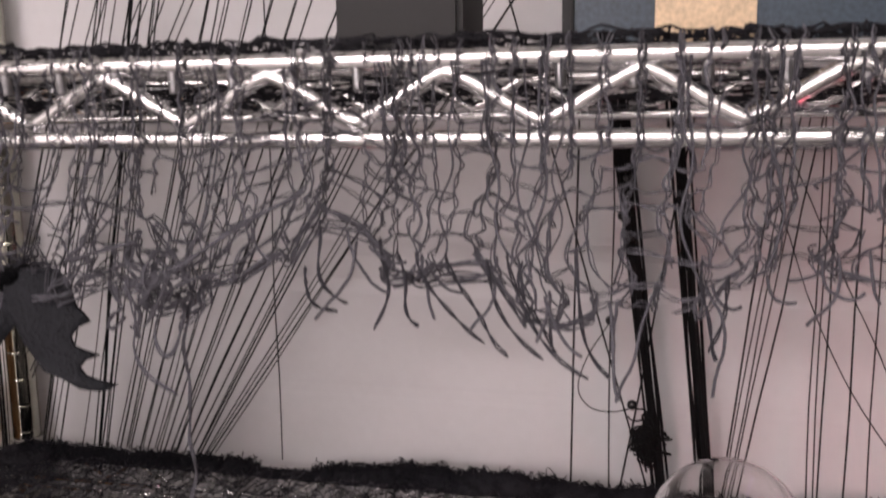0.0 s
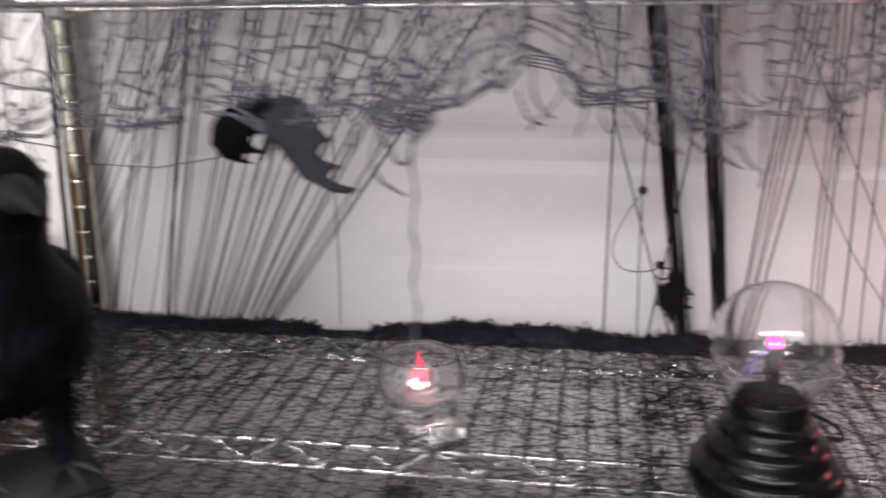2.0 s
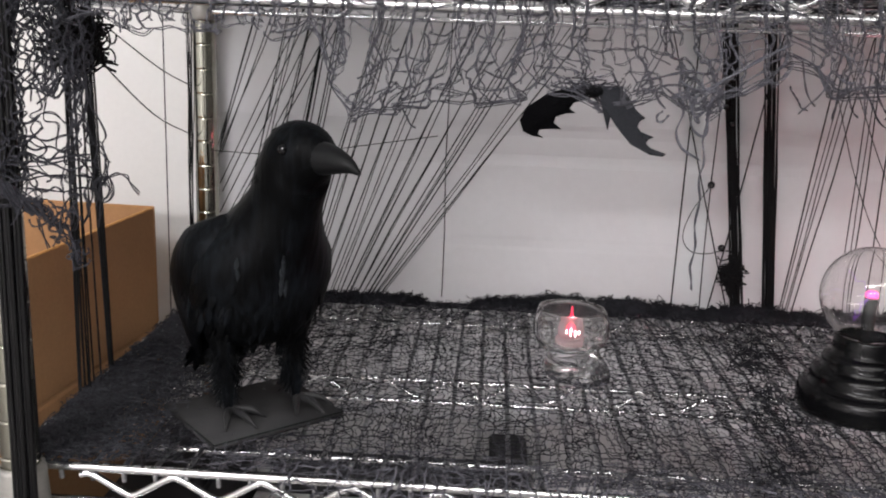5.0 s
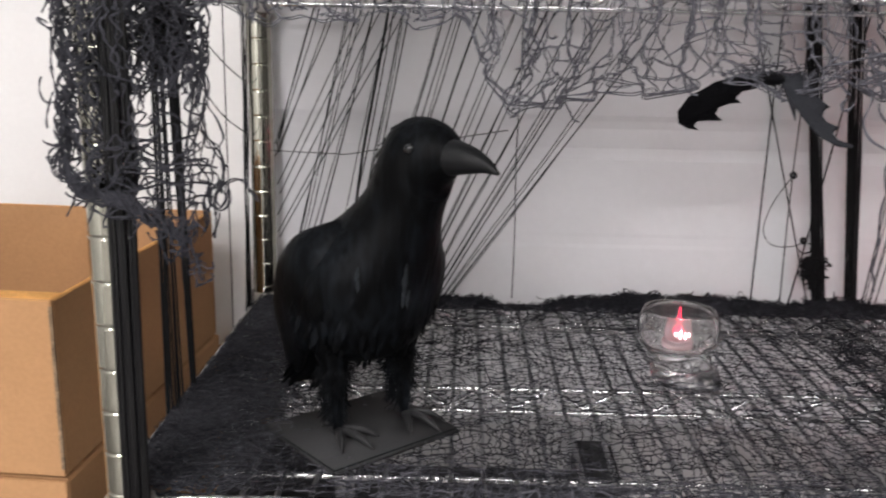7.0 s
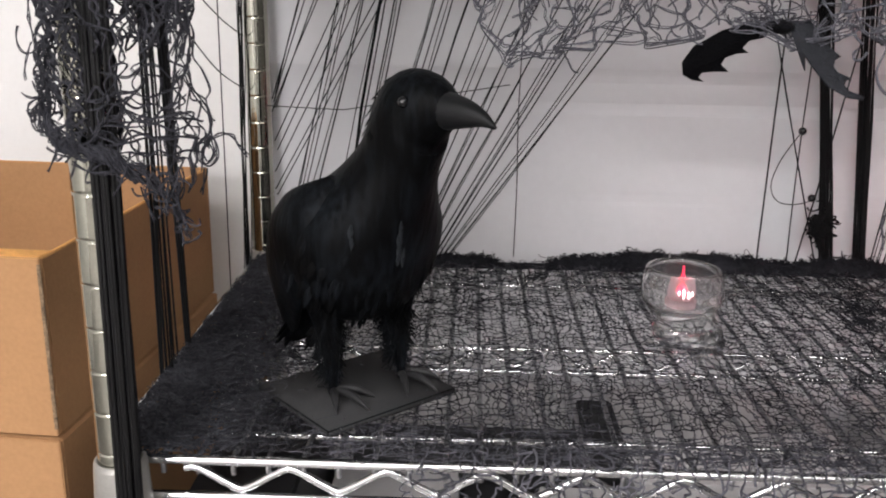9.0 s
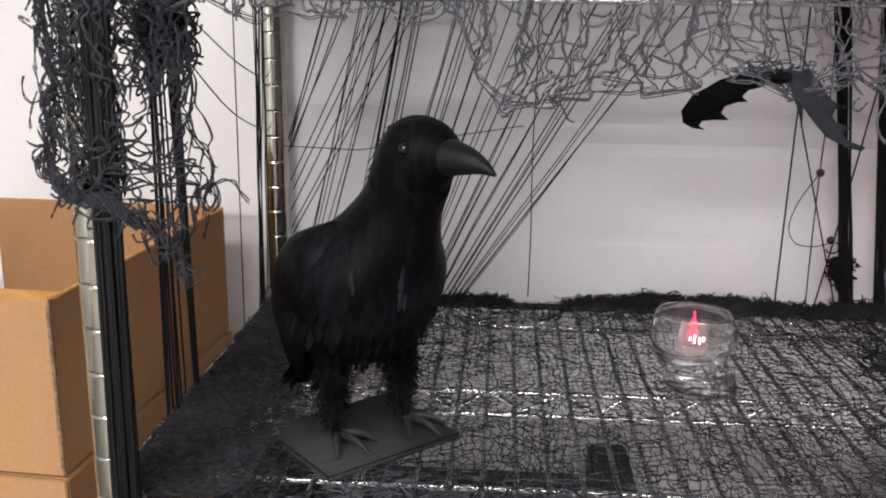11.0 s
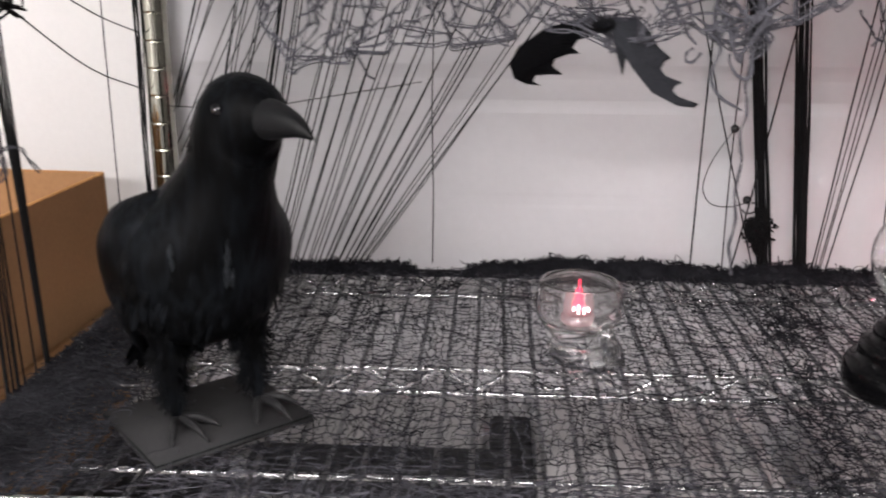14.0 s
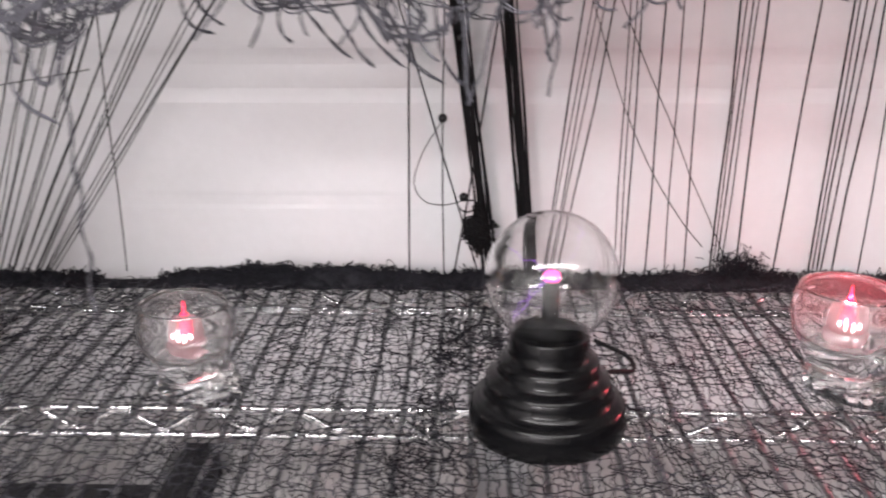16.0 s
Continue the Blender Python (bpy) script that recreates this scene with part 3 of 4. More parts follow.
# ---- gauze lying on the shelf ----
def deck_gauze(top, x0, x1, cell):
    nx, ny = int((x1 - x0) / cell), int((DEEP - 0.005) / cell)
    X, Y = np.meshgrid(np.linspace(x0, x1, nx), np.linspace(-0.003, DEEP - 0.006, ny), indexing="ij")
    wx, wy = np.zeros_like(X), np.zeros_like(X)
    for k in range(9):
        a, b, ph = rng.uniform(8, 60), rng.uniform(-60, 60), rng.uniform(0, 6.3)
        s = 0.09 / math.hypot(a, b)
        wx += s * np.sin(a * X + b * Y + ph)
        wy += s * np.cos(b * X - a * Y + ph * 2)
    Z = top + 0.0018 + 0.0014 * np.abs(np.sin(X * 90 + Y * 20)) + np.abs(rng.normal(0, 0.0008, X.shape))
    P = np.stack([X + wx + rng.normal(0, cell * 0.14, X.shape), np.clip(Y + wy + rng.normal(0, cell * 0.18, X.shape), -0.006, DEEP + 0.004), Z], -1)
    return P


lines = net_lines(deck_gauze(SHELF_Z, 0.009, 1.0, 0.0058), 0.03, 2, 0.0008, 0.34)
rad = [0.00031 * rng.uniform(0.7, 1.6) for _ in lines]
sheet1 = tubes("gauze_cloth", lines, rad, GAUZE, sides=3)
tagged(sheet1, "black open-weave gauze spread over the wire shelf", "gauze")

# bunched parts: the rear ridge, the left end and the front edge
bunch = []
RIDGE_X = (-0.02, 0.05, 0.11, 0.188, 0.210, 0.226, 0.240, 0.271, 0.290, 0.320, 0.386, 0.460, 0.485, 0.520, 0.550, 0.590, 0.640, 0.700, 0.740, 0.835, 1.1)
RIDGE_H = (0.008, 0.009, 0.007, 0.009, 0.010, 0.002, 0.001, 0.002, 0.007, 0.014, 0.016, 0.017, 0.015, 0.008, 0.016, 0.014, 0.010, 0.009, 0.014, 0.011, 0.009)


def ridge_height(x):
    return float(np.interp(x, RIDGE_X, RIDGE_H)) * (0.86 + 0.10 * math.sin(x * 90) + 0.08 * math.sin(x * 211 + 1))


def ridge():
    x = rng.uniform(-0.01, 1.1)
    if abs(x - 0.255) < 0.026:
        x += 0.12
    h = ridge_height(x)
    a = rng.uniform(0, math.pi)
    return (x, 0.398 + 0.011 * math.cos(a), SHELF_Z + 0.002 + h * math.sin(a))


bunch += curls(2800, ridge, 0.0034, (1, 0.8, 0.7), (0.7, 1.6), (0.1, 0.5)) + curls(800, ridge, 0.0050, (1, 0.5, 0.8), (0.6, 1.0), (0.1, 0.4))
roll = bmesh.new()
loft_rings = []
for k in range(161):
    x = -0.012 + k * 1.112 / 160
    h = ridge_height(x)
    loft_rings.append([roll.verts.new((x, 0.398 + 0.011 * math.cos(a) * (1 + 0.15 * math.sin(k * 1.3 + 3 * a)), SHELF_Z + 0.0006 + max(0, math.sin(a)) * h * (1 + 0.12 * math.sin(k * 2.1 + 5 * a)))) for a in np.linspace(0, 2 * math.pi, 13)[:-1]])
for a, b in zip(loft_rings, loft_rings[1:]):
    for k in range(12):
        roll.faces.new((a[k], a[(k + 1) % 12], b[(k + 1) % 12], b[k]))
roll.faces.new(loft_rings[0])
roll.faces.new(loft_rings[-1])
tagged(part("gauze_roll", roll, GAUZE), "rolled black gauze along the shelf's rear edge", "gauze")
def left_end():
    return (-0.014 + abs(rng.normal(0, 0.040)), rng.uniform(0.0, 0.40), SHELF_Z + 0.002 + rng.random() ** 2 * 0.006)
matted = tangle(1350, left_end, (1, 1, 0.12), 0.035, 0.0035, 0.7) + curls(1900, left_end, 0.006, (1, 1, 0.2))
matted += curls(800, lambda: (-0.012 + abs(rng.normal(0, 0.035)), rng.uniform(0.0, 0.16), SHELF_Z + 0.003 + rng.random() * 0.003), 0.006, (1, 1, 0.2))
matted = [np.column_stack([np.maximum(l[:, 0], -0.0145 + 0.0145 * np.clip((0.02 - l[:, 1]) / 0.02, 0, 1)), np.clip(l[:, 1], -0.004, 0.41), np.maximum(l[:, 2], SHELF_Z + 0.0008)]) for l in matted]
tagged(tubes("matted_gauze", matted, 0.00035, GAUZE_MID, sides=3), "matted dusty black gauze on the shelf's end", "gauze", kind="stuff")
def fold():
    y = rng.uniform(0, 0.4)
    return (0.495 + 0.17 * y + rng.normal(0, 0.010), y, SHELF_Z + 0.003 + rng.random() * 0.005)
bunch += tangle(120, fold, (0.5, 1, 0.12), 0.06) + curls(50, fold, 0.008, (1, 1, 0.2))
bunch += curls(50, lambda: (0.542 + rng.normal(0, 0.018), 0.250 + rng.normal(0, 0.05), SHELF_Z + 0.003 + rng.random() * 0.007), 0.007, (1, 1, 0.3))
def over():
    return (rng.uniform(0.0, 1.0), rng.uniform(0, 0.4), SHELF_Z + 0.003 + rng.random() * 0.002)
bunch += tangle(900, over, (1, 1, 0.06), 0.06)
bunch += curls(330, lambda: (0.774 + rng.normal(0, 0.010), 0.404 + rng.normal(0, 0.004), SHELF_Z + 0.008 + abs(rng.normal(0, 0.009))), 0.0028)
bunch = [np.column_stack([np.maximum(l[:, 0], 0.005), np.minimum(l[:, 1], 0.43), np.maximum(l[:, 2], SHELF_Z + 0.0008)]) for l in bunch]
sheet2 = tubes("bunched_gauze", bunch, 0.00040, GAUZE, sides=3)
tagged(sheet2, "bunched frayed black gauze along the shelf's edges", "gauze", kind="stuff")

# a second, dustier layer lying loosely on the first
lines = net_lines(deck_gauze(SHELF_Z + 0.0012, 0.03, 1.0, 0.0066), 0.07, 2, 0.0012, 0.62)
dusty = tubes("dusty_gauze", lines, [0.00027 * rng.uniform(0.7, 1.6) for _ in lines], GAUZE_DUST, sides=3)
tagged(dusty, "dusty grey-black gauze lying over the black gauze", "gauze", kind="stuff")


def front_strip():
    return (rng.uniform(0.10, 0.95), abs(rng.normal(0, 0.018)) - 0.003, SHELF_Z + 0.003 + rng.random() * 0.003)


strip = tangle(330, front_strip, (1.6, 0.7, 0.10), 0.05, 0.0045, 0.5) + curls(200, front_strip, 0.006, (1, 0.8, 0.2))
strip = [np.column_stack([np.maximum(l[:, 0], 0.02), np.clip(l[:, 1], -0.008, 0.2), np.maximum(l[:, 2], SHELF_Z + 0.0012)]) for l in strip]
tagged(tubes("front_gauze", strip, 0.00034, GAUZE_DUST, sides=3), "grey-black frayed gauze along the shelf's front edge", "gauze", kind="stuff")

# torn gauze that falls over the front rail
fall = thing("fallen_gauze", "torn grey-black gauze hanging over the shelf's front rail", "gauze", (0, 0, 0))
for x0, x1, drop_z, gap in ((0.165, 0.215, 0.030, 0.28), (0.225, 0.330, 0.042, 0.22), (0.335, 0.520, 0.050, 0.16), (0.525, 0.760, 0.052, 0.18), (0.765, 1.000, 0.050, 0.18)):
    nu, nv = int((x1 - x0) / 0.0058), 11
    U, Vv = np.meshgrid(np.linspace(0, 1, nu), np.linspace(0, 1, nv), indexing="ij")
    hem_z = drop_z * (0.75 + 0.25 * np.sin(U * 9 + x0 * 40)) * rng.uniform(0.75, 1.15, (nu, 1))
    over_rail = np.clip(Vv / 0.25, 0, 1)
    X = x0 + U * (x1 - x0) + 0.004 * np.sin(Vv * 5 + U * 11)
    Y = 0.010 - 0.0255 * over_rail + 0.002 * np.sin(U * 23)
    Z = SHELF_Z + 0.005 + 0.003 * np.sin(over_rail * 3.1) - hem_z * np.clip((Vv - 0.2) / 0.8, 0, 1)
    P = np.stack([X, Y, Z], -1) + rng.normal(0, 0.0011, (nu, nv, 3)) * np.array([1.3, 0.6, 1.0])
    lines = net_lines(P, gap * 0.5, 3, 0.001, gap * 2.2)
    tubes("net", lines, [0.00058 * rng.uniform(0.6, 1.5) for _ in lines], GAUZE_DUST, fall, "torn open net", sides=4)

# ---- gauze on and under the upper shelf ----
lines = net_lines(deck_gauze(UPPER_Z, -0.01, 1.1, 0.0075), 0.08, 2, 0.0008)
up = tubes("gauze_cloth", lines, 0.0005, GAUZE, sides=3)
tagged(up, "black open-weave gauze spread over the upper shelf", "gauze")

CX = (-0.02, 0.066, 0.137, 0.182, 0.196, 0.213, 0.233, 0.256, 0.296, 0.328, 0.392, 0.408, 0.435, 0.453, 0.478, 0.508, 0.535, 0.565, 0.58, 0.60, 0.65, 0.75, 0.9, 1.1)
CZ = (1.285, 1.284, 1.282, 1.284, 1.276, 1.253, 1.233, 1.243, 1.250, 1.253, 1.251, 1.245, 1.268, 1.275, 1.263, 1.255, 1.250, 1.254, 1.258, 1.265, 1.262, 1.262, 1.26, 1.26)


def hem(x):
    return np.interp(x, CX, CZ)


hang = thing("hanging_gauze", "torn grey-black gauze hanging from the upper shelf's edge", "gauze", (0, 0, 0))
nx, nv = 215, 14
U, Vv = np.meshgrid(np.sort(np.linspace(-0.015, 1.1, nx) + rng.normal(0, 0.0035, nx)), np.linspace(0, 1, nv) ** 1.1, indexing="ij")
Hz = hem(U) + 0.003 * np.sin(U * 140)
Zs = (UPPER_Z + 0.003) * (1 - Vv) + Hz * Vv
out = np.clip((UPPER_Z - 0.03 - Zs) / 0.05, 0, 1)
Ys = -0.0045 - 0.024 * out + 0.004 * out * np.sin(U * 60 + Vv * 3)
Xs = U + out * (0.006 * np.sin(Vv * 9 + U * 33) + 0.010 * np.sin(U * 19) + 0.0022 * np.sin(Vv * 21 + rng.uniform(0, 6.3, (nx, 1))) + 0.0020 * np.sin(Vv * 11 + rng.uniform(0, 6.3, (nx, 1))))
P = np.stack([Xs, Ys, Zs], -1) + rng.normal(0, 1, (nx, nv, 3)) * (np.array([0.0012, 0.0022, 0.0013]) * (0.25 + out)[..., None])
lines = twin(net_lines(P, 0.08, 4, 0.0010, 0.40, 5), 0.0005)
tubes("net", lines, [0.00027 * rng.uniform(0.7, 1.5) for _ in lines], GAUZE_HANG, hang, "torn open net", sides=4)
hemline = P[:, -1, :]
for k0, n in zip(rng.integers(0, nx - 24, 14), rng.integers(12, 34, 14)):
    seg = hemline[k0:k0 + int(n)]
    k = np.arange(len(seg))
    wave = np.stack([0 * k, 0.0022 * np.cos(k * rng.uniform(0.3, 0.8)), 0.0030 * np.sin(k * rng.uniform(0.3, 0.8) + rng.uniform(0, 6))], 1)
    tubes("hem_cord", twin([smooth_line(seg + wave + rng.normal(0, 0.0009, 3), 4)], 0.0006), 0.00036, GAUZE_HANG, hang, sides=5)
# long wavy threads that fall from the rail past the hem
for _ in range(120):
    x = rng.uniform(0.02, 1.0)
    z1 = float(hem(x)) + rng.uniform(-0.008, 0.022)
    n = 16
    t = np.linspace(0, 1, n)
    q = rng.uniform(8, 20)
    px = x + 0.0035 * np.sin(q * t + rng.uniform(0, 6)) * t + rng.normal(0, 0.010) * t ** 2 + 0.006 * np.maximum(0, t - 0.8) * 5 * rng.normal(0, 1) * t
    pz = 1.322 + (z1 - 1.322) * t + 0.004 * np.maximum(0, t - 0.85) * 6
    py = -0.005 - 0.026 * np.clip((1.296 - pz) / 0.05, 0, 1) + 0.003 * np.sin(q * 0.7 * t)
    tubes("fringe_thread", [smooth_line(np.stack([px, py, pz], 1), 2)], 0.00036 * rng.uniform(0.8, 1.4), GAUZE_HANG, hang, sides=4)
# loose curling fringe ends
for _ in range(36):
    near = rng.random() < 0.5
    x = rng.uniform(0.445, 0.60) if near else rng.uniform(0.08, 1.0)
    L = rng.uniform(0.012, 0.034) if near else rng.uniform(0.006, 0.016)
    p = np.array([x, -0.029 + rng.normal(0, 0.004), float(hem(x)) + 0.005])
    ang, bend = rng.normal(-1.35, 0.3), rng.normal(0, 0.09)
    pts = [p]
    for k in range(14):
        ang += bend + rng.normal(0, 0.10) + (0.10 if k > 9 else 0)
        p = p + np.array([math.cos(ang), rng.normal(0, 0.12), math.sin(ang)]) * L / 14
        pts.append(p)
    tubes("fringe_thread", [smooth_line(pts, 2)], 0.0005, GAUZE_HANG, hang, sides=5)
# longer frayed tails at the highest part of the hem
for x0, z0, x1, z1 in ((0.453, 1.262, 0.464, 1.249), (0.458, 1.276, 0.465, 1.252), (0.478, 1.272, 0.477, 1.245), (0.482, 1.268, 0.489, 1.247), (0.488, 1.268, 0.508, 1.242), (0.497, 1.268, 0.516, 1.240),
                       (0.508, 1.266, 0.523, 1.239), (0.514, 1.268, 0.535, 1.234), (0.518, 1.266, 0.528, 1.240), (0.533, 1.270, 0.542, 1.233), (0.566, 1.268, 0.572, 1.241), (0.573, 1.264, 0.570, 1.243)):
    t = np.linspace(0, 1, 12)
    bend, curl = rng.uniform(0.5, 1.5), rng.uniform(-0.003, 0.003)
    px = x0 + (x1 - x0) * t ** (1 + bend) + 0.0016 * np.sin(6 * t + rng.uniform(0, 6)) * t
    pz = z0 + (z1 - z0) * (1.08 * t - 0.08 * t ** 6) + curl * np.maximum(0, t - 0.8)
    py = -0.030 + 0.003 * np.sin(5 * t + rng.uniform(0, 6))
    line = smooth_line(np.stack([px, py, pz], 1), 3)
    tubes("fringe_thread", twin([line], 0.0003), 0.00032, GAUZE_LIGHT, hang, sides=5)
# a rosette of loops where the hem is knotted, its cord and a bent tail
rosette = curls(17, lambda: (0.402 + rng.normal(0, 0.007), -0.027 + rng.normal(0, 0.004), 1.258 + rng.normal(0, 0.008)), 0.0085, (1, 0.4, 1.2), (0.5, 1.1), (0.1, 0.5))
rosette += [smooth_line([(0.402, -0.028, 1.254), (0.412, -0.029, 1.261), (0.423, -0.029, 1.268), (0.436, -0.027, 1.276), (0.452, -0.024, 1.284)], 5) + rng.normal(0, 0.0006, 3) for _ in range(2)]
rosette.append(smooth_line([(0.392, -0.027, 1.252), (0.397, -0.027, 1.246), (0.394, -0.027, 1.235), (0.398, -0.027, 1.226), (0.408, -0.027, 1.220)], 5))
for l in rosette:
    tubes("knotted_thread", twin([l], 0.0004), 0.00042, GAUZE_HANG, hang, sides=4)
# gauze crushed between the wires of the upper shelf
deep = tangle(1500, lambda: (rng.uniform(0, 1.05), rng.uniform(0.01, 0.4), UPPER_Z - 0.004 - rng.random() * 0.016), (1, 1, 0.15), 0.05)
tagged(tubes("crushed_gauze", deep, 0.0005, GAUZE, sides=3), "loose black gauze threads hanging through the upper shelf", "gauze", kind="stuff")
# thin long threads that hang to the shelf
pts = [(0.4105 + 0.0009 * math.sin(k * 1.7), -0.024 + 0.001 * math.sin(k * 2.3), 1.250 - k * 0.0066) for k in range(17)]
t = tubes("hanging_thread", twin([smooth_line(pts, 3)], 0.0004), 0.0004, GAUZE_HANG)
tagged(t, "long frayed grey thread hanging from the gauze", "thread")

# ---- gauze wrapped on the front post ----
wrap = thing("wrapped_gauze", "frayed blue-grey gauze wrapped round the chrome post", "gauze", (0, 0, 0))


def mesh_threads(place, nu, nv, sway, gap, jitter):
    """Threads of a knotted net over place(u, v): neighbours swing together and apart by turns."""
    out = []
    for i in range(nu):
        pts = []
        for j in range(nv):
            side = 1 if (i + j) % 2 else -1
            u = (i + 0.5 + side * sway * rng.uniform(0.1, 1.45) + 0.45 * math.sin(i * 2.1 + j * 0.5)) / nu
            p = np.array(place(u, (j + rng.uniform(-0.38, 0.38)) / (nv - 1)), float) + rng.normal(0, jitter, 3)
            if rng.random() < gap and len(pts) > 2:
                out.append(smooth_line(pts, 4))
                pts = []
            pts.append(p)
        if len(pts) > 2:
            out.append(smooth_line(pts, 4))
    return out


def wrap_depth(x):
    return float(np.interp(x, (-0.02, 0.018, 0.045, 0.075), (-0.033, -0.032, -0.018, 0.010)))


def sleeve_place(radius):
    def place(u, v):
        a = 2 * math.pi * u
        x = -0.0055 + radius * math.cos(a) + 0.002 * math.sin(v * 9 + a)
        low = float(np.interp(x, (-0.022, -0.008, 0.022), (1.203, 1.190, 1.178)))
        return (x, -0.014 + radius * math.sin(a), 1.318 + (low - 1.318) * v)
    return place


def sheet_place(x0, x1, z0, low, back=0.0):
    def place(u, v):
        x = x0 + (x1 - x0) * u + 0.003 * math.sin(v * 6 + u * 4)
        z1 = float(np.interp(x, low[0], low[1]))
        y = wrap_depth(x)
        return (x - 0.30 * (y + 0.032), y + back + 0.003 * math.sin(u * 7 + v * 5), z0 + (z1 - z0) * v)
    return place


nets = []
for k in range(3):
    nets += mesh_threads(sleeve_place(0.0152 + 0.0013 * k), 16, 22, 0.5, 0.05, 0.0012)
tubes("sleeve_net", twin(nets, 0.0004), 0.00038, GAUZE_LIGHT, wrap, "matted net round the post", sides=4)
nets = []
for k in range(4):
    nets += mesh_threads(sheet_place(-0.006, 0.056, 1.320, ((0.0, 0.03, 0.045, 0.06), (1.236, 1.243, 1.240, 1.250)), 0.007 * k), 15, 16, 0.5, 0.06, 0.0016)
tubes("upper_net", twin(nets, 0.0004), 0.00038, GAUZE_LIGHT, wrap, "matted net over the shelf corner", sides=4)
nets = mesh_threads(sheet_place(0.010, 0.058, 1.252, ((0.010, 0.03, 0.05, 0.062), (1.178, 1.172, 1.168, 1.176))), 8, 11, 0.5, 0.03, 0.0011)
nets += mesh_threads(sheet_place(0.046, 0.063, 1.262, ((0.046, 0.063), (1.164, 1.178)), 0.004), 6, 12, 0.42, 0.05, 0.0012)
for j in range(15):
    z, x0, x1 = rng.uniform(1.182, 1.238), rng.uniform(0.008, 0.02), rng.uniform(0.035, 0.062)
    xs = np.linspace(x0, x1, 7)
    nets.append(smooth_line(np.stack([xs - 0.004, [wrap_depth(x) for x in xs], z + rng.normal(0, 0.0022, 7)], 1), 4))
tubes("open_net", twin(nets, 0.00035), 0.00036, GAUZE_LIGHT, wrap, "torn open net", sides=4)
# the hem gathered into a slanting rope
HEM = smooth_line([(-0.020, -0.030, 1.212), (-0.013, -0.033, 1.196), (0.003, -0.035, 1.189), (0.019, -0.034, 1.183), (0.033, -0.030, 1.173), (0.044, -0.026, 1.161), (0.053, -0.024, 1.141)], 8)
cords = []
for _ in range(34):
    a0 = int(rng.integers(0, 26))
    seg = HEM[a0:a0 + int(rng.integers(12, 28))]
    if len(seg) < 6:
        continue
    k = np.arange(len(seg))
    ph, q, rad = rng.uniform(0, 6.3), rng.uniform(0.25, 0.6), rng.uniform(0.001, 0.0046)
    cords.append(seg + rad * np.stack([0.4 * np.sin(q * k + ph), 0.8 * np.cos(q * k + ph), np.sin(q * k + ph + 0.6)], 1) + rng.normal(0, 0.0004, seg.shape))
tubes("twisted_hem", twin(cords, 0.0005), 0.00040, GAUZE_LIGHT, wrap, "twisted frayed hem")["kind"] = "stuff"
loose = curls(46, lambda: tuple(HEM[int(rng.integers(0, len(HEM)))] + rng.normal(0, 0.003, 3)), 0.0050, (1, 0.4, 1), (0.4, 1.1))
loose += curls(26, lambda: (-0.021 + rng.normal(0, 0.0015), -0.024 + rng.normal(0, 0.004), rng.uniform(1.21, 1.30)), 0.0050, (0.6, 0.5, 1.4), (0.4, 0.9))
for l in loose:
    tubes("thread_loop", twin([l], 0.0004), 0.00034, GAUZE_LIGHT, wrap)
TAILS = ([(0.056, 0.0, 1.226), (0.060, 0.003, 1.216), (0.066, 0.006, 1.209), (0.0685, 0.008, 1.198), (0.0675, 0.008, 1.190), (0.066, 0.008, 1.184)],
         [(0.055, 0.0, 1.222), (0.061, 0.003, 1.213), (0.067, 0.006, 1.204), (0.070, 0.008, 1.199)],
         [(0.066, 0.008, 1.190), (0.061, 0.007, 1.186), (0.061, 0.007, 1.178), (0.066, 0.008, 1.174), (0.071, 0.008, 1.179), (0.070, 0.008, 1.188), (0.065, 0.008, 1.191)],
         [(0.067, 0.008, 1.188), (0.063, 0.007, 1.182), (0.065, 0.007, 1.176), (0.069, 0.008, 1.181), (0.067, 0.008, 1.188)],
         [(0.058, 0.003, 1.187), (0.065, 0.006, 1.188), (0.074, 0.008, 1.192), (0.080, 0.008, 1.191), (0.083, 0.008, 1.186), (0.088, 0.008, 1.180)],
         [(0.064, 0.004, 1.174), (0.063, 0.004, 1.166), (0.061, 0.004, 1.159)], [(0.050, -0.015, 1.178), (0.052, -0.015, 1.168), (0.049, -0.015, 1.160)], [(0.056, -0.01, 1.184), (0.058, -0.01, 1.172), (0.054, -0.01, 1.163)],
         [(0.030, -0.030, 1.170), (0.033, -0.030, 1.160), (0.036, -0.030, 1.152)], [(-0.016, -0.033, 1.214), (-0.022, -0.033, 1.207), (-0.021, -0.033, 1.199), (-0.014, -0.033, 1.197)],
         [(0.050, -0.010, 1.262), (0.058, -0.008, 1.250), (0.060, -0.006, 1.238), (0.057, -0.004, 1.229)], [(-0.004, -0.036, 1.183), (0.006, -0.037, 1.178), (0.018, -0.036, 1.178)])
for tail in TAILS:
    tail = np.array(tail)
    tail[:, 0] -= 0.30 * (tail[:, 1] + 0.034)
    tubes("loose_tail", twin([smooth_line(tail, 5)], 0.0007), 0.00048, GAUZE_LIGHT, wrap, "loose frayed tail")

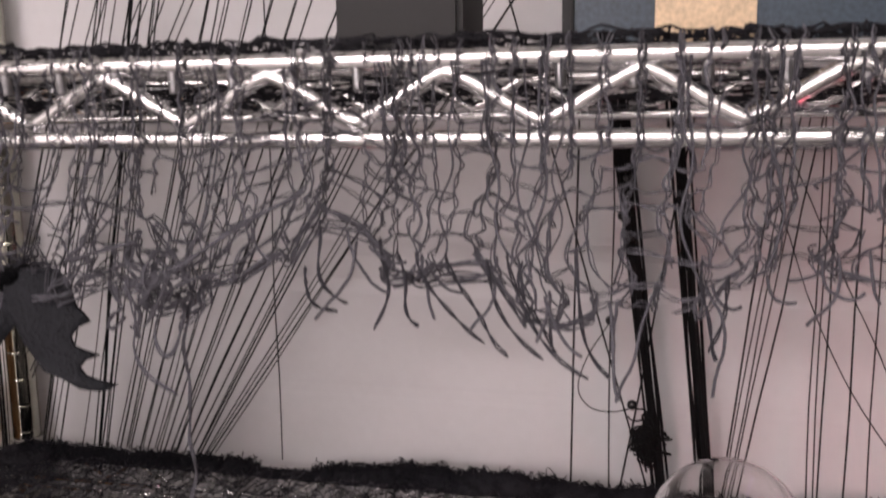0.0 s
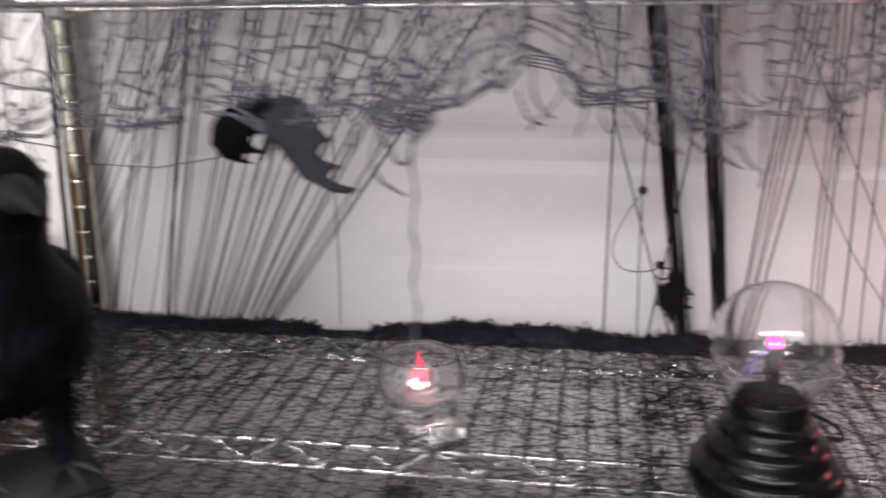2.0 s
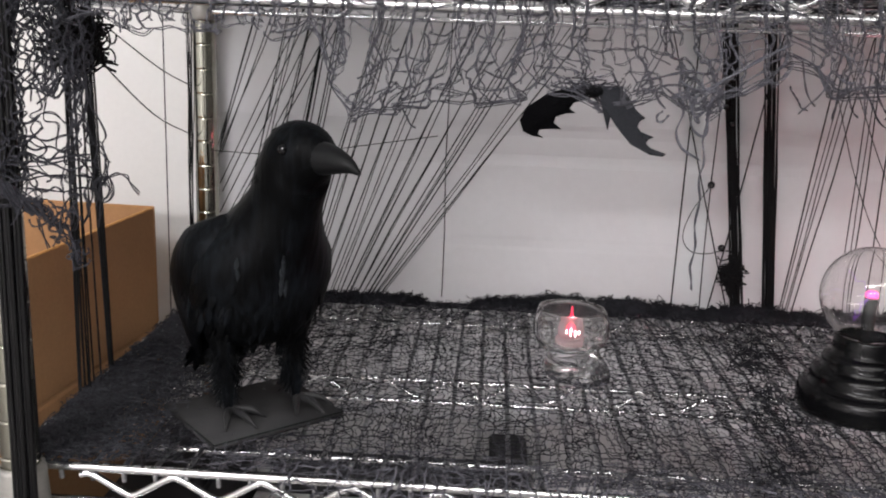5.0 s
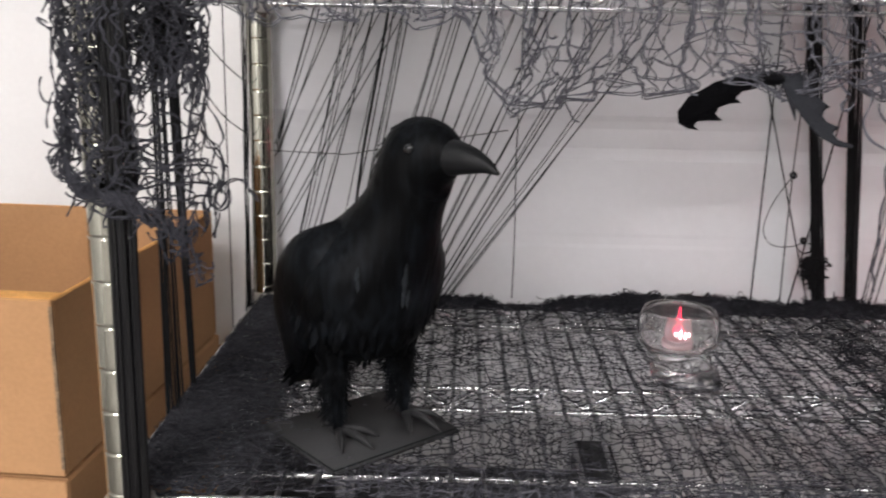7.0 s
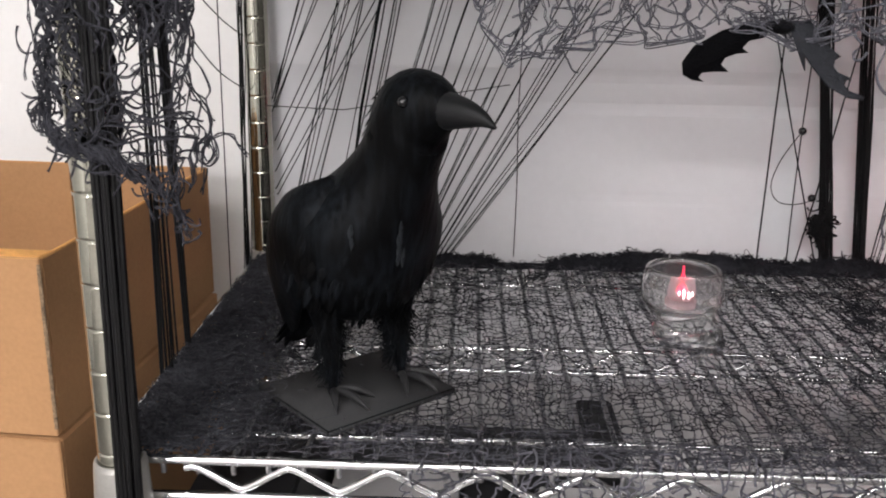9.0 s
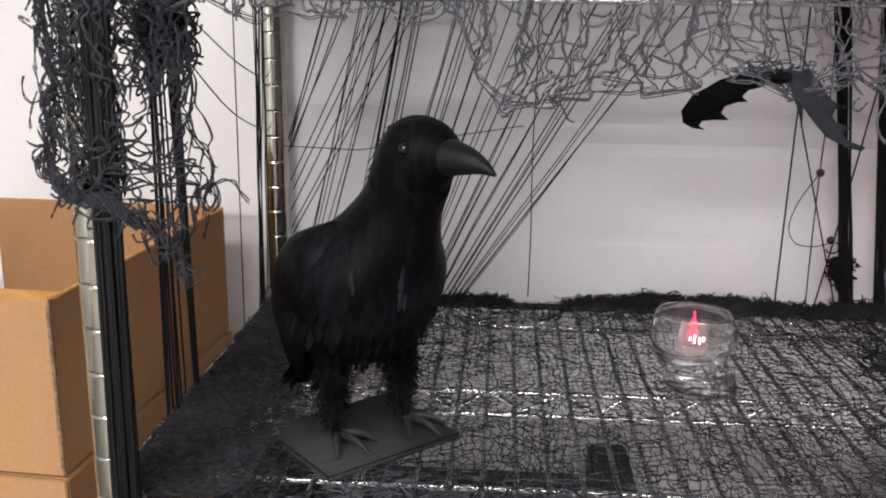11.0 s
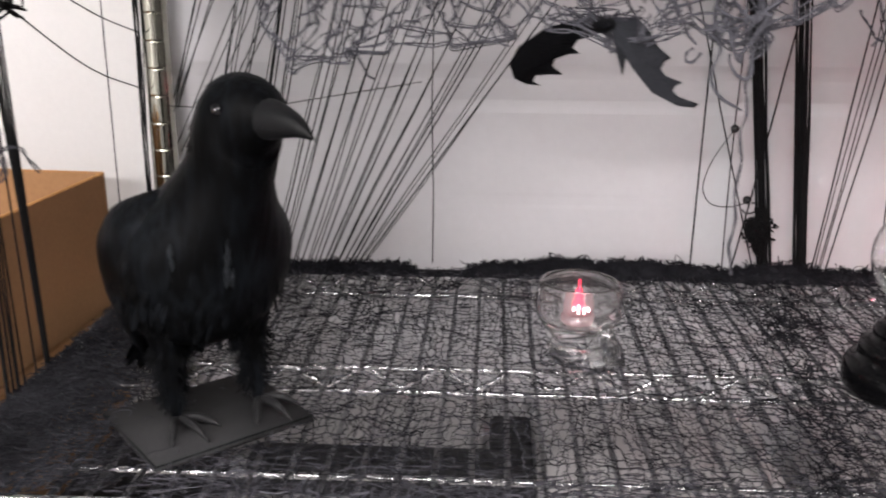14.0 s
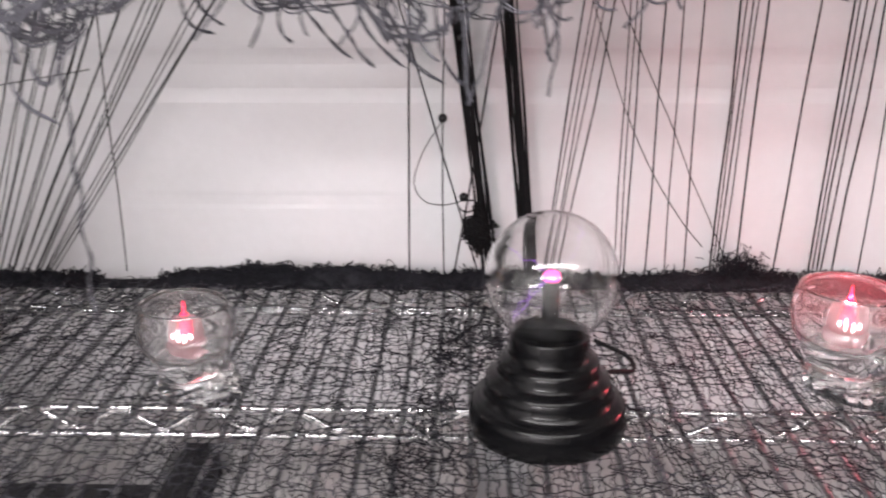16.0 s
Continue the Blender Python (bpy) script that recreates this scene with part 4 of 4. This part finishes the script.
# ---- felt bat ----
LEFT_WING = [(-0.001, 0.002), (-0.012, 0.0015), (-0.025, -0.003), (-0.0355, -0.0115), (-0.0395, -0.0205), (-0.0370, -0.0275), (-0.0310, -0.0305), (-0.0240, -0.0315), (-0.0278, -0.0290), (-0.0268, -0.0262), (-0.0205, -0.0252),
             (-0.0140, -0.0250), (-0.0192, -0.0210), (-0.0185, -0.0172), (-0.0130, -0.0150), (-0.0070, -0.0145), (-0.0108, -0.0118), (-0.0090, -0.0080), (-0.0030, -0.0060)]
RIGHT_WING = [(0.001, 0.002), (0.014, 0.003), (0.0195, -0.002), (0.0235, -0.009), (0.0290, -0.0135), (0.0258, -0.0150), (0.0243, -0.0178), (0.0262, -0.0205), (0.0340, -0.0235), (0.0305, -0.0246), (0.0293, -0.0266), (0.0318, -0.0290),
              (0.0410, -0.0322), (0.0385, -0.0335), (0.0310, -0.0325), (0.0200, -0.0270), (0.0120, -0.0180), (0.0085, -0.0130), (0.0065, -0.0195), (0.0045, -0.0120), (0.0030, -0.0050)]


def bat_wing(pts, bow, lean, curl=0.0):
    bm = bmesh.new()
    f = bm.faces.new([bm.verts.new((x, 0, z)) for x, z in pts])
    f.normal_update()
    bmesh.ops.triangulate(bm, faces=[f], ngon_method="EAR_CLIP")
    bmesh.ops.subdivide_edges(bm, edges=bm.edges[:], cuts=1)
    for v in bm.verts:
        v.co.y = bow * abs(v.co.x) - lean * v.co.z - curl * max(0.0, 0.0195 + 0.717 * (-v.co.z - 0.002) - v.co.x) + 0.0015 * math.sin(v.co.x * 260 + v.co.z * 160)
    back = bmesh.ops.extrude_face_region(bm, geom=bm.faces[:])
    bmesh.ops.translate(bm, vec=(0, 0.0013, 0), verts=[v for v in back["geom"] if isinstance(v, bmesh.types.BMVert)])
    return bm


bat = thing("bat_decoration", "dark felt bat decoration hanging in torn gauze", "bat decoration", (0.348, -0.010, 1.255))
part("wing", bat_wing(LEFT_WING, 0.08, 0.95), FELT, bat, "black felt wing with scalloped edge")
part("wing", bat_wing(RIGHT_WING, -0.47, 0.0, 1.05), FELT_LIT, bat, "felt wing with scalloped edge, coloured lighter as if lit")
bm = bmesh.new()
bmesh.ops.create_uvsphere(bm, u_segments=16, v_segments=10, radius=0.0045, matrix=Matrix.Translation((0.0, -0.010, 0.0)) @ Matrix.Diagonal((1.2, 2.6, 0.8, 1)))
part("body", bm, FELT, bat)

for l in curls(26, lambda: (rng.normal(0, 0.012), -0.004 + rng.normal(0, 0.003), 0.002 + rng.normal(0, 0.002)), 0.005, (1, 0.5, 0.5)):
    tubes("gauze_wisp", [l], 0.00032, GAUZE_LIGHT, bat)

# ---- crow figure, one mesh on its board ----
def loft(bm, rings, seg=20, mi=0, cap=True):
    """rings: centre, side half-width, up half-height, axis angle in the upright plane."""
    loops = []
    for (x, y, z), hw, hh, ang in rings:
        nx, nz = -math.sin(ang), math.cos(ang)
        loops.append([bm.verts.new((x + hh * math.sin(a) * nx, y + hw * math.cos(a), z + hh * math.sin(a) * nz)) for a in (2 * math.pi * k / seg for k in range(seg))])
    for a, b in zip(loops, loops[1:]):
        for k in range(seg):
            bm.faces.new((a[k], a[(k + 1) % seg], b[(k + 1) % seg], b[k])).material_index = mi
    if cap:
        for l in (loops[0], loops[-1]):
            bm.faces.new(l).material_index = mi


def spline_rings(rings, k=4):
    a = np.array([[*c, w, h, g] for c, w, h, g in rings])
    out = []
    q = np.vstack([2 * a[0] - a[1], a, 2 * a[-1] - a[-2]])
    for i in range(len(a) - 1):
        p0, p1, p2, p3 = q[i:i + 4]
        for s in np.arange(k) / k:
            out.append(0.5 * (2 * p1 + (p2 - p0) * s + (2 * p0 - 5 * p1 + 4 * p2 - p3) * s * s + (3 * p1 - p0 - 3 * p2 + p3) * s ** 3))
    out.append(a[-1])
    return [((r[0], r[1], r[2]), max(r[3], 0.0004), max(r[4], 0.0004), r[5]) for r in out]


def flake(bm, p, d, n, length, width, mi=0):
    """A pointed feather lying along d with its face along n."""
    d, n = Vector(d).normalized(), Vector(n).normalized()
    s = d.cross(n).normalized()
    p = Vector(p)
    prof = ((0.0, 0.35, 0.0), (0.35, 1.0, 0.10), (0.75, 0.8, 0.06), (1.0, 0.08, 0.0))
    left = [bm.verts.new(p + d * length * t - s * width * w / 2) for t, w, u in prof]
    mid = [bm.verts.new(p + d * length * t + n * (width * u + 0.0004)) for t, w, u in prof]
    right = [bm.verts.new(p + d * length * t + s * width * w / 2) for t, w, u in prof]
    for a, b in ((left, mid), (mid, right)):
        for k in range(3):
            bm.faces.new((a[k], b[k], b[k + 1], a[k + 1])).material_index = mi


frng = random.Random(3)
bm = bmesh.new()
R_ = math.radians
body = [((-0.026, 0, 0.060), 0.016, 0.012, R_(60)), ((-0.015, 0, 0.068), 0.034, 0.030, R_(62)), ((-0.002, 0, 0.084), 0.047, 0.043, R_(66)), ((0.009, 0, 0.106), 0.0540, 0.045, R_(70)),
        ((0.018, 0, 0.128), 0.0510, 0.042, R_(72)), ((0.0325, 0, 0.148), 0.0350, 0.0320, R_(68)), ((0.0435, 0.001, 0.1675), 0.0255, 0.0258, R_(62)), ((0.0510, 0.002, 0.1865), 0.0245, 0.0262, R_(52)),
        ((0.0580, 0.003, 0.1965), 0.0236, 0.0268, R_(28)), ((0.0680, 0.004, 0.1988), 0.0198, 0.0218, R_(5)), ((0.0765, 0.0045, 0.1992), 0.0146, 0.0155, R_(-2)), ((0.0830, 0.005, 0.1992), 0.0098, 0.0095, R_(-4))]
rings = spline_rings(body, 4)
loft(bm, rings, 28, 0)
# beak
loft(bm, spline_rings([((0.0715, 0.004, 0.1995), 0.0128, 0.0124, R_(-2)), ((0.0820, 0.0045, 0.1994), 0.0106, 0.0110, R_(-4)), ((0.0950, 0.0055, 0.1990), 0.0078, 0.0082, R_(-8)), ((0.1065, 0.0065, 0.1970), 0.0042, 0.0046, R_(-18)), ((0.1155, 0.007, 0.1932), 0.0009, 0.0011, R_(-34))], 4), 16, 1)
# eyes
EYES = [Vector((0.0645, 0.0033 + sgn * 0.0192, 0.2045)) for sgn in (-1, 1)]
for e in EYES:
    bmesh.ops.create_uvsphere(bm, u_segments=12, v_segments=8, radius=0.0036, matrix=Matrix.Translation(e))
for f in bm.faces:
    if any(all((v.co - e).length < 0.0038 for v in f.verts) for e in EYES):
        f.material_index = 2
# wings: long shells down the sides
for sgn in (-1, 1):
    loft(bm, spline_rings([((0.020, sgn * 0.030, 0.153), 0.003, 0.006, R_(58)), ((0.009, sgn * 0.0420, 0.139), 0.0085, 0.017, R_(63)), ((0.002, sgn * 0.0455, 0.126), 0.0090, 0.022, R_(64)), ((-0.006, sgn * 0.0465, 0.110), 0.0085, 0.024, R_(62)), ((-0.023, sgn * 0.040, 0.081), 0.006, 0.022, R_(58)),
                           ((-0.040, sgn * 0.027, 0.052), 0.004, 0.014, R_(56)), ((-0.054, sgn * 0.017, 0.034), 0.002, 0.006, R_(56))], 3), 14, 0)
# tail
loft(bm, spline_rings([((-0.008, 0, 0.085), 0.024, 0.010, R_(56)), ((-0.033, 0, 0.052), 0.024, 0.006, R_(54)), ((-0.054, 0, 0.024), 0.019, 0.003, R_(52))], 3), 12, 0)
# feathers over the whole skin
for (c, hw, hh, ang) in rings[5:-6]:
    for _ in range(26):
        a = frng.uniform(0, 2 * math.pi)
        n_loc = Vector((-math.sin(ang) * math.sin(a) * hw, math.cos(a) * hh, math.cos(ang) * math.sin(a) * hw)).normalized()
        p = Vector((c[0] - math.sin(ang) * hh * math.sin(a), c[1] + hw * math.cos(a), c[2] + math.cos(ang) * hh * math.sin(a)))
        down = Vector((-math.cos(ang), frng.gauss(0, 0.15), -math.sin(ang)))
        big = 0.5 if c[2] > 0.165 or c[2] < 0.088 else 0.85
        flake(bm, p - n_loc * 0.0008, down + n_loc * 0.02, n_loc, frng.uniform(0.012, 0.020) * big, frng.uniform(0.004, 0.008) * big)
for sgn in (-1, 1):
    for row in range(5):
        for k in range(9):
            t = (row + frng.random() * 0.5) / 5
            p = Vector((0.018 - 0.05 * t - 0.004 * k * 0.3, sgn * (0.0505 - 0.020 * t), 0.130 - 0.065 * t + (k - 4) * 0.003))
            flake(bm, p, (-0.70, -sgn * 0.42, -0.85), (0, sgn, 0.25), frng.uniform(0.020, 0.032), 0.009)
for k in range(34):
    flake(bm, (-0.032 + frng.uniform(-0.008, 0.008), frng.uniform(-0.02, 0.02), 0.055 + frng.uniform(-0.01, 0.01)), (-0.6, frng.gauss(0, 0.15), -0.8), (-0.8, 0, 0.6), frng.uniform(0.03, 0.045), 0.009)
# paler feathers on the breast, with its sheen put into their colour
for k in range(9):
    flake(bm, (0.0590 + frng.uniform(-0.001, 0.001), -0.013 + frng.gauss(0, 0.0030), 0.140 - 0.0035 * k), (-0.12, -0.08 + frng.gauss(0, 0.12), -1), (1, -0.25, 0.1), frng.uniform(0.008, 0.014), frng.uniform(0.002, 0.004), 3)
for k in range(6):
    flake(bm, (0.0450 + frng.uniform(-0.002, 0.001), -0.0355 + frng.gauss(0, 0.0025), 0.132 - 0.004 * k), (-0.15, -0.1 + frng.gauss(0, 0.12), -1), (0.7, -0.7, 0.1), frng.uniform(0.008, 0.013), frng.uniform(0.002, 0.0035), 3)
# legs with ragged fluff, toes
for sgn, lx in ((-1, 0.004), (1, 0.014)):
    ly = sgn * 0.026
    loft(bm, spline_rings([((lx - 0.004, ly, 0.078), 0.016, 0.016, R_(90)), ((lx, ly, 0.056), 0.0105, 0.0105, R_(90)), ((lx + 0.002, ly, 0.036), 0.0065, 0.0065, R_(90)), ((lx + 0.004, ly, 0.012), 0.0035, 0.0035, R_(90)), ((lx + 0.004, ly, 0.006), 0.003, 0.003, R_(90))], 2), 10, 0)
    for _ in range(700):
        a, h = frng.uniform(0, 6.3), frng.uniform(0.020, 0.058)
        rr = 0.0042 + 0.0085 * max(0, h - 0.02) / 0.046
        n_loc = Vector((math.cos(a), math.sin(a), 0))
        flake(bm, Vector((lx, ly, h)) + n_loc * rr * 0.8, (0.8 * n_loc.x + frng.gauss(0, 0.3), 0.8 * n_loc.y + frng.gauss(0, 0.3), -1), n_loc, frng.uniform(0.005, 0.012), 0.0006)
    for ta, tl in ((-34, 0.029), (4, 0.034), (40, 0.028), (178, 0.018)):
        ca, sa = math.cos(R_(ta)), math.sin(R_(ta))
        pts = [(lx + 0.004 + ca * tl * t, ly + sa * tl * t, 0.0085 + 0.004 * math.sin(math.pi * t) - 0.003 * t) for t in (0, 0.25, 0.5, 0.75, 1)]
        V_, F_ = tube_data([smooth_line(pts, 3)], 0.0027, 8, True)
        vs = [bm.verts.new(v) for v in V_]
        for f in F_:
            bm.faces.new([vs[i] for i in f]).material_index = 4
        bm.faces.new(vs[:8]).material_index = 4
        bm.faces.new(vs[-8:]).material_index = 4
# board, turned against the bird
bm2 = box(bmesh.new(), -0.0520, 0.0520, -0.0435, 0.0435, 0.0, 0.0045, 0.0008, 5)
for v in bm2.verts:
    v.co = pose(0.007, -0.0045, 0, 0, 0, 85) @ v.co
tmp = bpy.data.meshes.new("board")
bm2.to_mesh(tmp)
bm2.free()
bm.from_mesh(tmp)
bpy.data.meshes.remove(tmp)
crow = part("crow_figure", bm, [FEATHER, BEAK, EYE_MAT, SHEEN_FEATHER, FOOT, BASE_MAT])
CROW_TURN = -43
crow.matrix_basis = pose(0.122, 0.095, SHELF_Z + 0.0028, 0, 0, CROW_TURN)
tagged(crow, "black feathered crow figure standing on a dark grey board", "bird figure")


# ---- skull-shaped glass cups with a red candle light ----
def skull_mesh():
    """Outer wall with eye hollows, nose, teeth and a jaw; the inner bowl is open above."""
    prof = [(0.021, 0.0), (0.0248, 0.0015), (0.0260, 0.007), (0.0258, 0.014), (0.0240, 0.020), (0.0234, 0.025), (0.0262, 0.031), (0.0300, 0.038), (0.0322, 0.046), (0.0320, 0.054), (0.0306, 0.062), (0.0288, 0.0685), (0.0276, 0.0708),
            (0.0258, 0.0704), (0.0268, 0.064), (0.0292, 0.055), (0.0293, 0.047), (0.0278, 0.040), (0.0235, 0.034), (0.012, 0.031)]
    bm = bmesh.new()
    seg = 56
    loops = []
    for i, (r, z) in enumerate(prof):
        ring = []
        for k in range(seg):
            a = 2 * math.pi * k / seg - math.pi
            rr = r
            if i <= 12:
                face = max(0.0, math.cos(a))
                if z < 0.028:
                    rr += 0.0125 * face ** 2 * (1 - z / 0.04) - 0.006 * max(0, -math.cos(a))
                    rr += 0.0007 * math.sin(a * 26) * face * (1 if 0.004 < z < 0.018 else 0.2)
                for ea in (-0.42, 0.42):
                    rr -= 0.0075 * math.exp(-((a - ea) / 0.20) ** 2 - ((z - 0.037) / 0.0065) ** 2)
                rr -= 0.0045 * math.exp(-(a / 0.13) ** 2 - ((z - 0.026) / 0.005) ** 2)
                rr += 0.0028 * math.exp(-((abs(a) - 0.42) / 0.35) ** 2 - ((z - 0.047) / 0.004) ** 2)
                rr += 0.0022 * math.exp(-((abs(a) - 0.95) / 0.22) ** 2 - ((z - 0.027) / 0.005) ** 2)
            ring.append(bm.verts.new((rr * math.cos(a) * 1.01, rr * math.sin(a) * 0.92, z * 0.86)))
        loops.append(ring)
    for A, B_ in zip(loops, loops[1:]):
        for k in range(seg):
            n = (k + 1) % seg
            bm.faces.new((A[k], A[n], B_[n], B_[k]))
    bm.faces.new(loops[0])
    bm.faces.new(loops[-1])
    bmesh.ops.subdivide_edges(bm, edges=bm.edges[:], cuts=1, smooth=0.6, use_grid_fill=True)
    return bm


cup = thing("skull_candle_cup", "clear glass skull-shaped cup with a glowing red candle", "candle holder", (0.3665, 0.200, SHELF_Z + 0.003), "skull cups")
g = part("glass", skull_mesh(), CUP_GLASS, cup, "clear glass skull")
g.visible_shadow = False
can = part("candle", lathe(bmesh.new(), [(0, 0.0290), (0.0115, 0.0290), (0.0125, 0.0300), (0.0128, 0.0335), (0.0118, 0.0347), (0.0060, 0.0345), (0, 0.0345)], 28), BULB, cup, "small frosted battery candle")
part("bulb", lathe(bmesh.new(), [(0.0, 0.0349), (0.0098, 0.0351), (0.0110, 0.0380), (0.0112, 0.0420), (0.0102, 0.0465), (0.0076, 0.0500), (0.0035, 0.0516), (0, 0.0520)], 20), BULB, can, "frosted pink glowing bulb")
part("ember", lathe(bmesh.new(), [(0, 0.0380), (0.0030, 0.0388), (0.0044, 0.0415), (0.0038, 0.0445), (0.0018, 0.0462), (0, 0.0466)], 16), FLAME, can, "glowing red core")
for x_, y_, z_, h_ in ((0.0080, -0.0090, 0.0385, 1.0), (0.0046, -0.0110, 0.0390, 1.3), (0.0100, -0.0060, 0.0400, 0.7), (0.0012, -0.0116, 0.0410, 0.6)):
    part("filament", lathe(bmesh.new(), [(0, 0.0), (0.0006, 0.0006), (0.0007, 0.0050 * h_), (0, 0.0065 * h_)], 8, at=(x_, y_, z_)), FLAME_CORE, can, "bright filament")
part("flame_tip", lathe(bmesh.new(), [(0, 0.0522), (0.0026, 0.0526), (0.0009, 0.0550), (0.0006, 0.0610), (0, 0.0625)], 8), FLAME, can, "thin red flame tip")
cup.rotation_euler = (0, 0, R_(-28))
cup2 = copy_thing(cup, pose(0.786, 0.215, SHELF_Z + 0.003, 0, 0, -50) @ Matrix.Scale(1.12, 4))
for c_, s_ in ((cup, 0.06), (cup2, 18.0)):
    lamp = bpy.data.lights.new("candle_light", "POINT")
    lamp.energy, lamp.color, lamp.shadow_soft_size = CANDLE_POWER * s_, (1.0, 0.10, 0.13), 0.003
    new("candle_light", lamp).location = Vector(c_.location) + Vector((0, 0, 0.0570 if c_ is cup else 0.0640))

# ---- plasma ball ----
ball = thing("plasma_ball", "clear plasma ball on a stepped glossy black base", "plasma ball", (0.592, 0.158, SHELF_Z + 0.003))
prof = [(0, 0.0), (0.0430, 0.0), (0.0455, 0.0015), (0.0465, 0.005), (0.0465, 0.012), (0.0455, 0.0180), (0.0438, 0.0205), (0.0405, 0.0214), (0.0380, 0.0222), (0.0376, 0.0290), (0.0366, 0.0335), (0.0345, 0.0352), (0.0315, 0.0358),
        (0.0300, 0.0368), (0.0298, 0.0420), (0.0288, 0.0455), (0.0268, 0.0470), (0.0248, 0.0476), (0.0238, 0.0486), (0.0234, 0.0540), (0.0230, 0.0605), (0.0222, 0.0622), (0.0208, 0.0620), (0.0200, 0.0580), (0, 0.0560)]
part("base", lathe(bmesh.new(), prof, 48), GLOSS_BLACK, ball, "stepped glossy black plastic base")
gc = 0.0950
arc = [(0.0380 * math.sin(t), gc - 0.0380 * math.cos(t)) for t in np.linspace(R_(27), math.pi, 26)]
inner = [(0.0370 * math.sin(t), gc - 0.0370 * math.cos(t)) for t in np.linspace(math.pi, R_(27), 26)]
arc[-1] = (0, arc[-1][1])
inner[0] = (0, inner[0][1])
gl = lathe(bmesh.new(), arc + inner, 48, closed=True)
gb = part("globe", gl, GLASS, ball, "clear glass globe")
gb.visible_shadow = False
part("stem", lathe(bmesh.new(), [(0.0050, 0.0562), (0.0050, 0.0925), (0.0046, 0.0930), (0.0, 0.0930)], 16), GLOSS_BLACK, ball, "dark glass stem")
part("electrode", lathe(bmesh.new(), [(0, 0.0932), (0.0044, 0.0932), (0.0050, 0.0942), (0.0048, 0.0968), (0.0032, 0.0986), (0, 0.0991)], 18), PLASMA, ball, "glowing pink electrode")
fil = []
for k in range(5):
    d = Vector((rng.normal(), rng.normal(), rng.normal() + 0.4)).normalized()
    pts = [Vector((0, 0, 0.0965)).lerp(Vector((0, 0, gc)) + d * 0.0362, t) + Vector(rng.normal(0, 0.0012, 3)) * math.sin(math.pi * t) for t in np.linspace(0.1, 1, 8)]
    fil.append(smooth_line([tuple(p) for p in pts], 3))
tubes("filament", fil, 0.00016, VIOLET, ball, "faint violet plasma filaments", sides=4)
cable = [(0.622, 0.192, 1.018), (0.638, 0.206, 1.016), (0.654, 0.222, 1.009), (0.655, 0.250, 1.006), (0.636, 0.276, 1.006)]
tubes("cable", [smooth_line(cable, 5) - np.array(ball.location)], 0.0016, CABLE, ball, "thin black cable", sides=8)
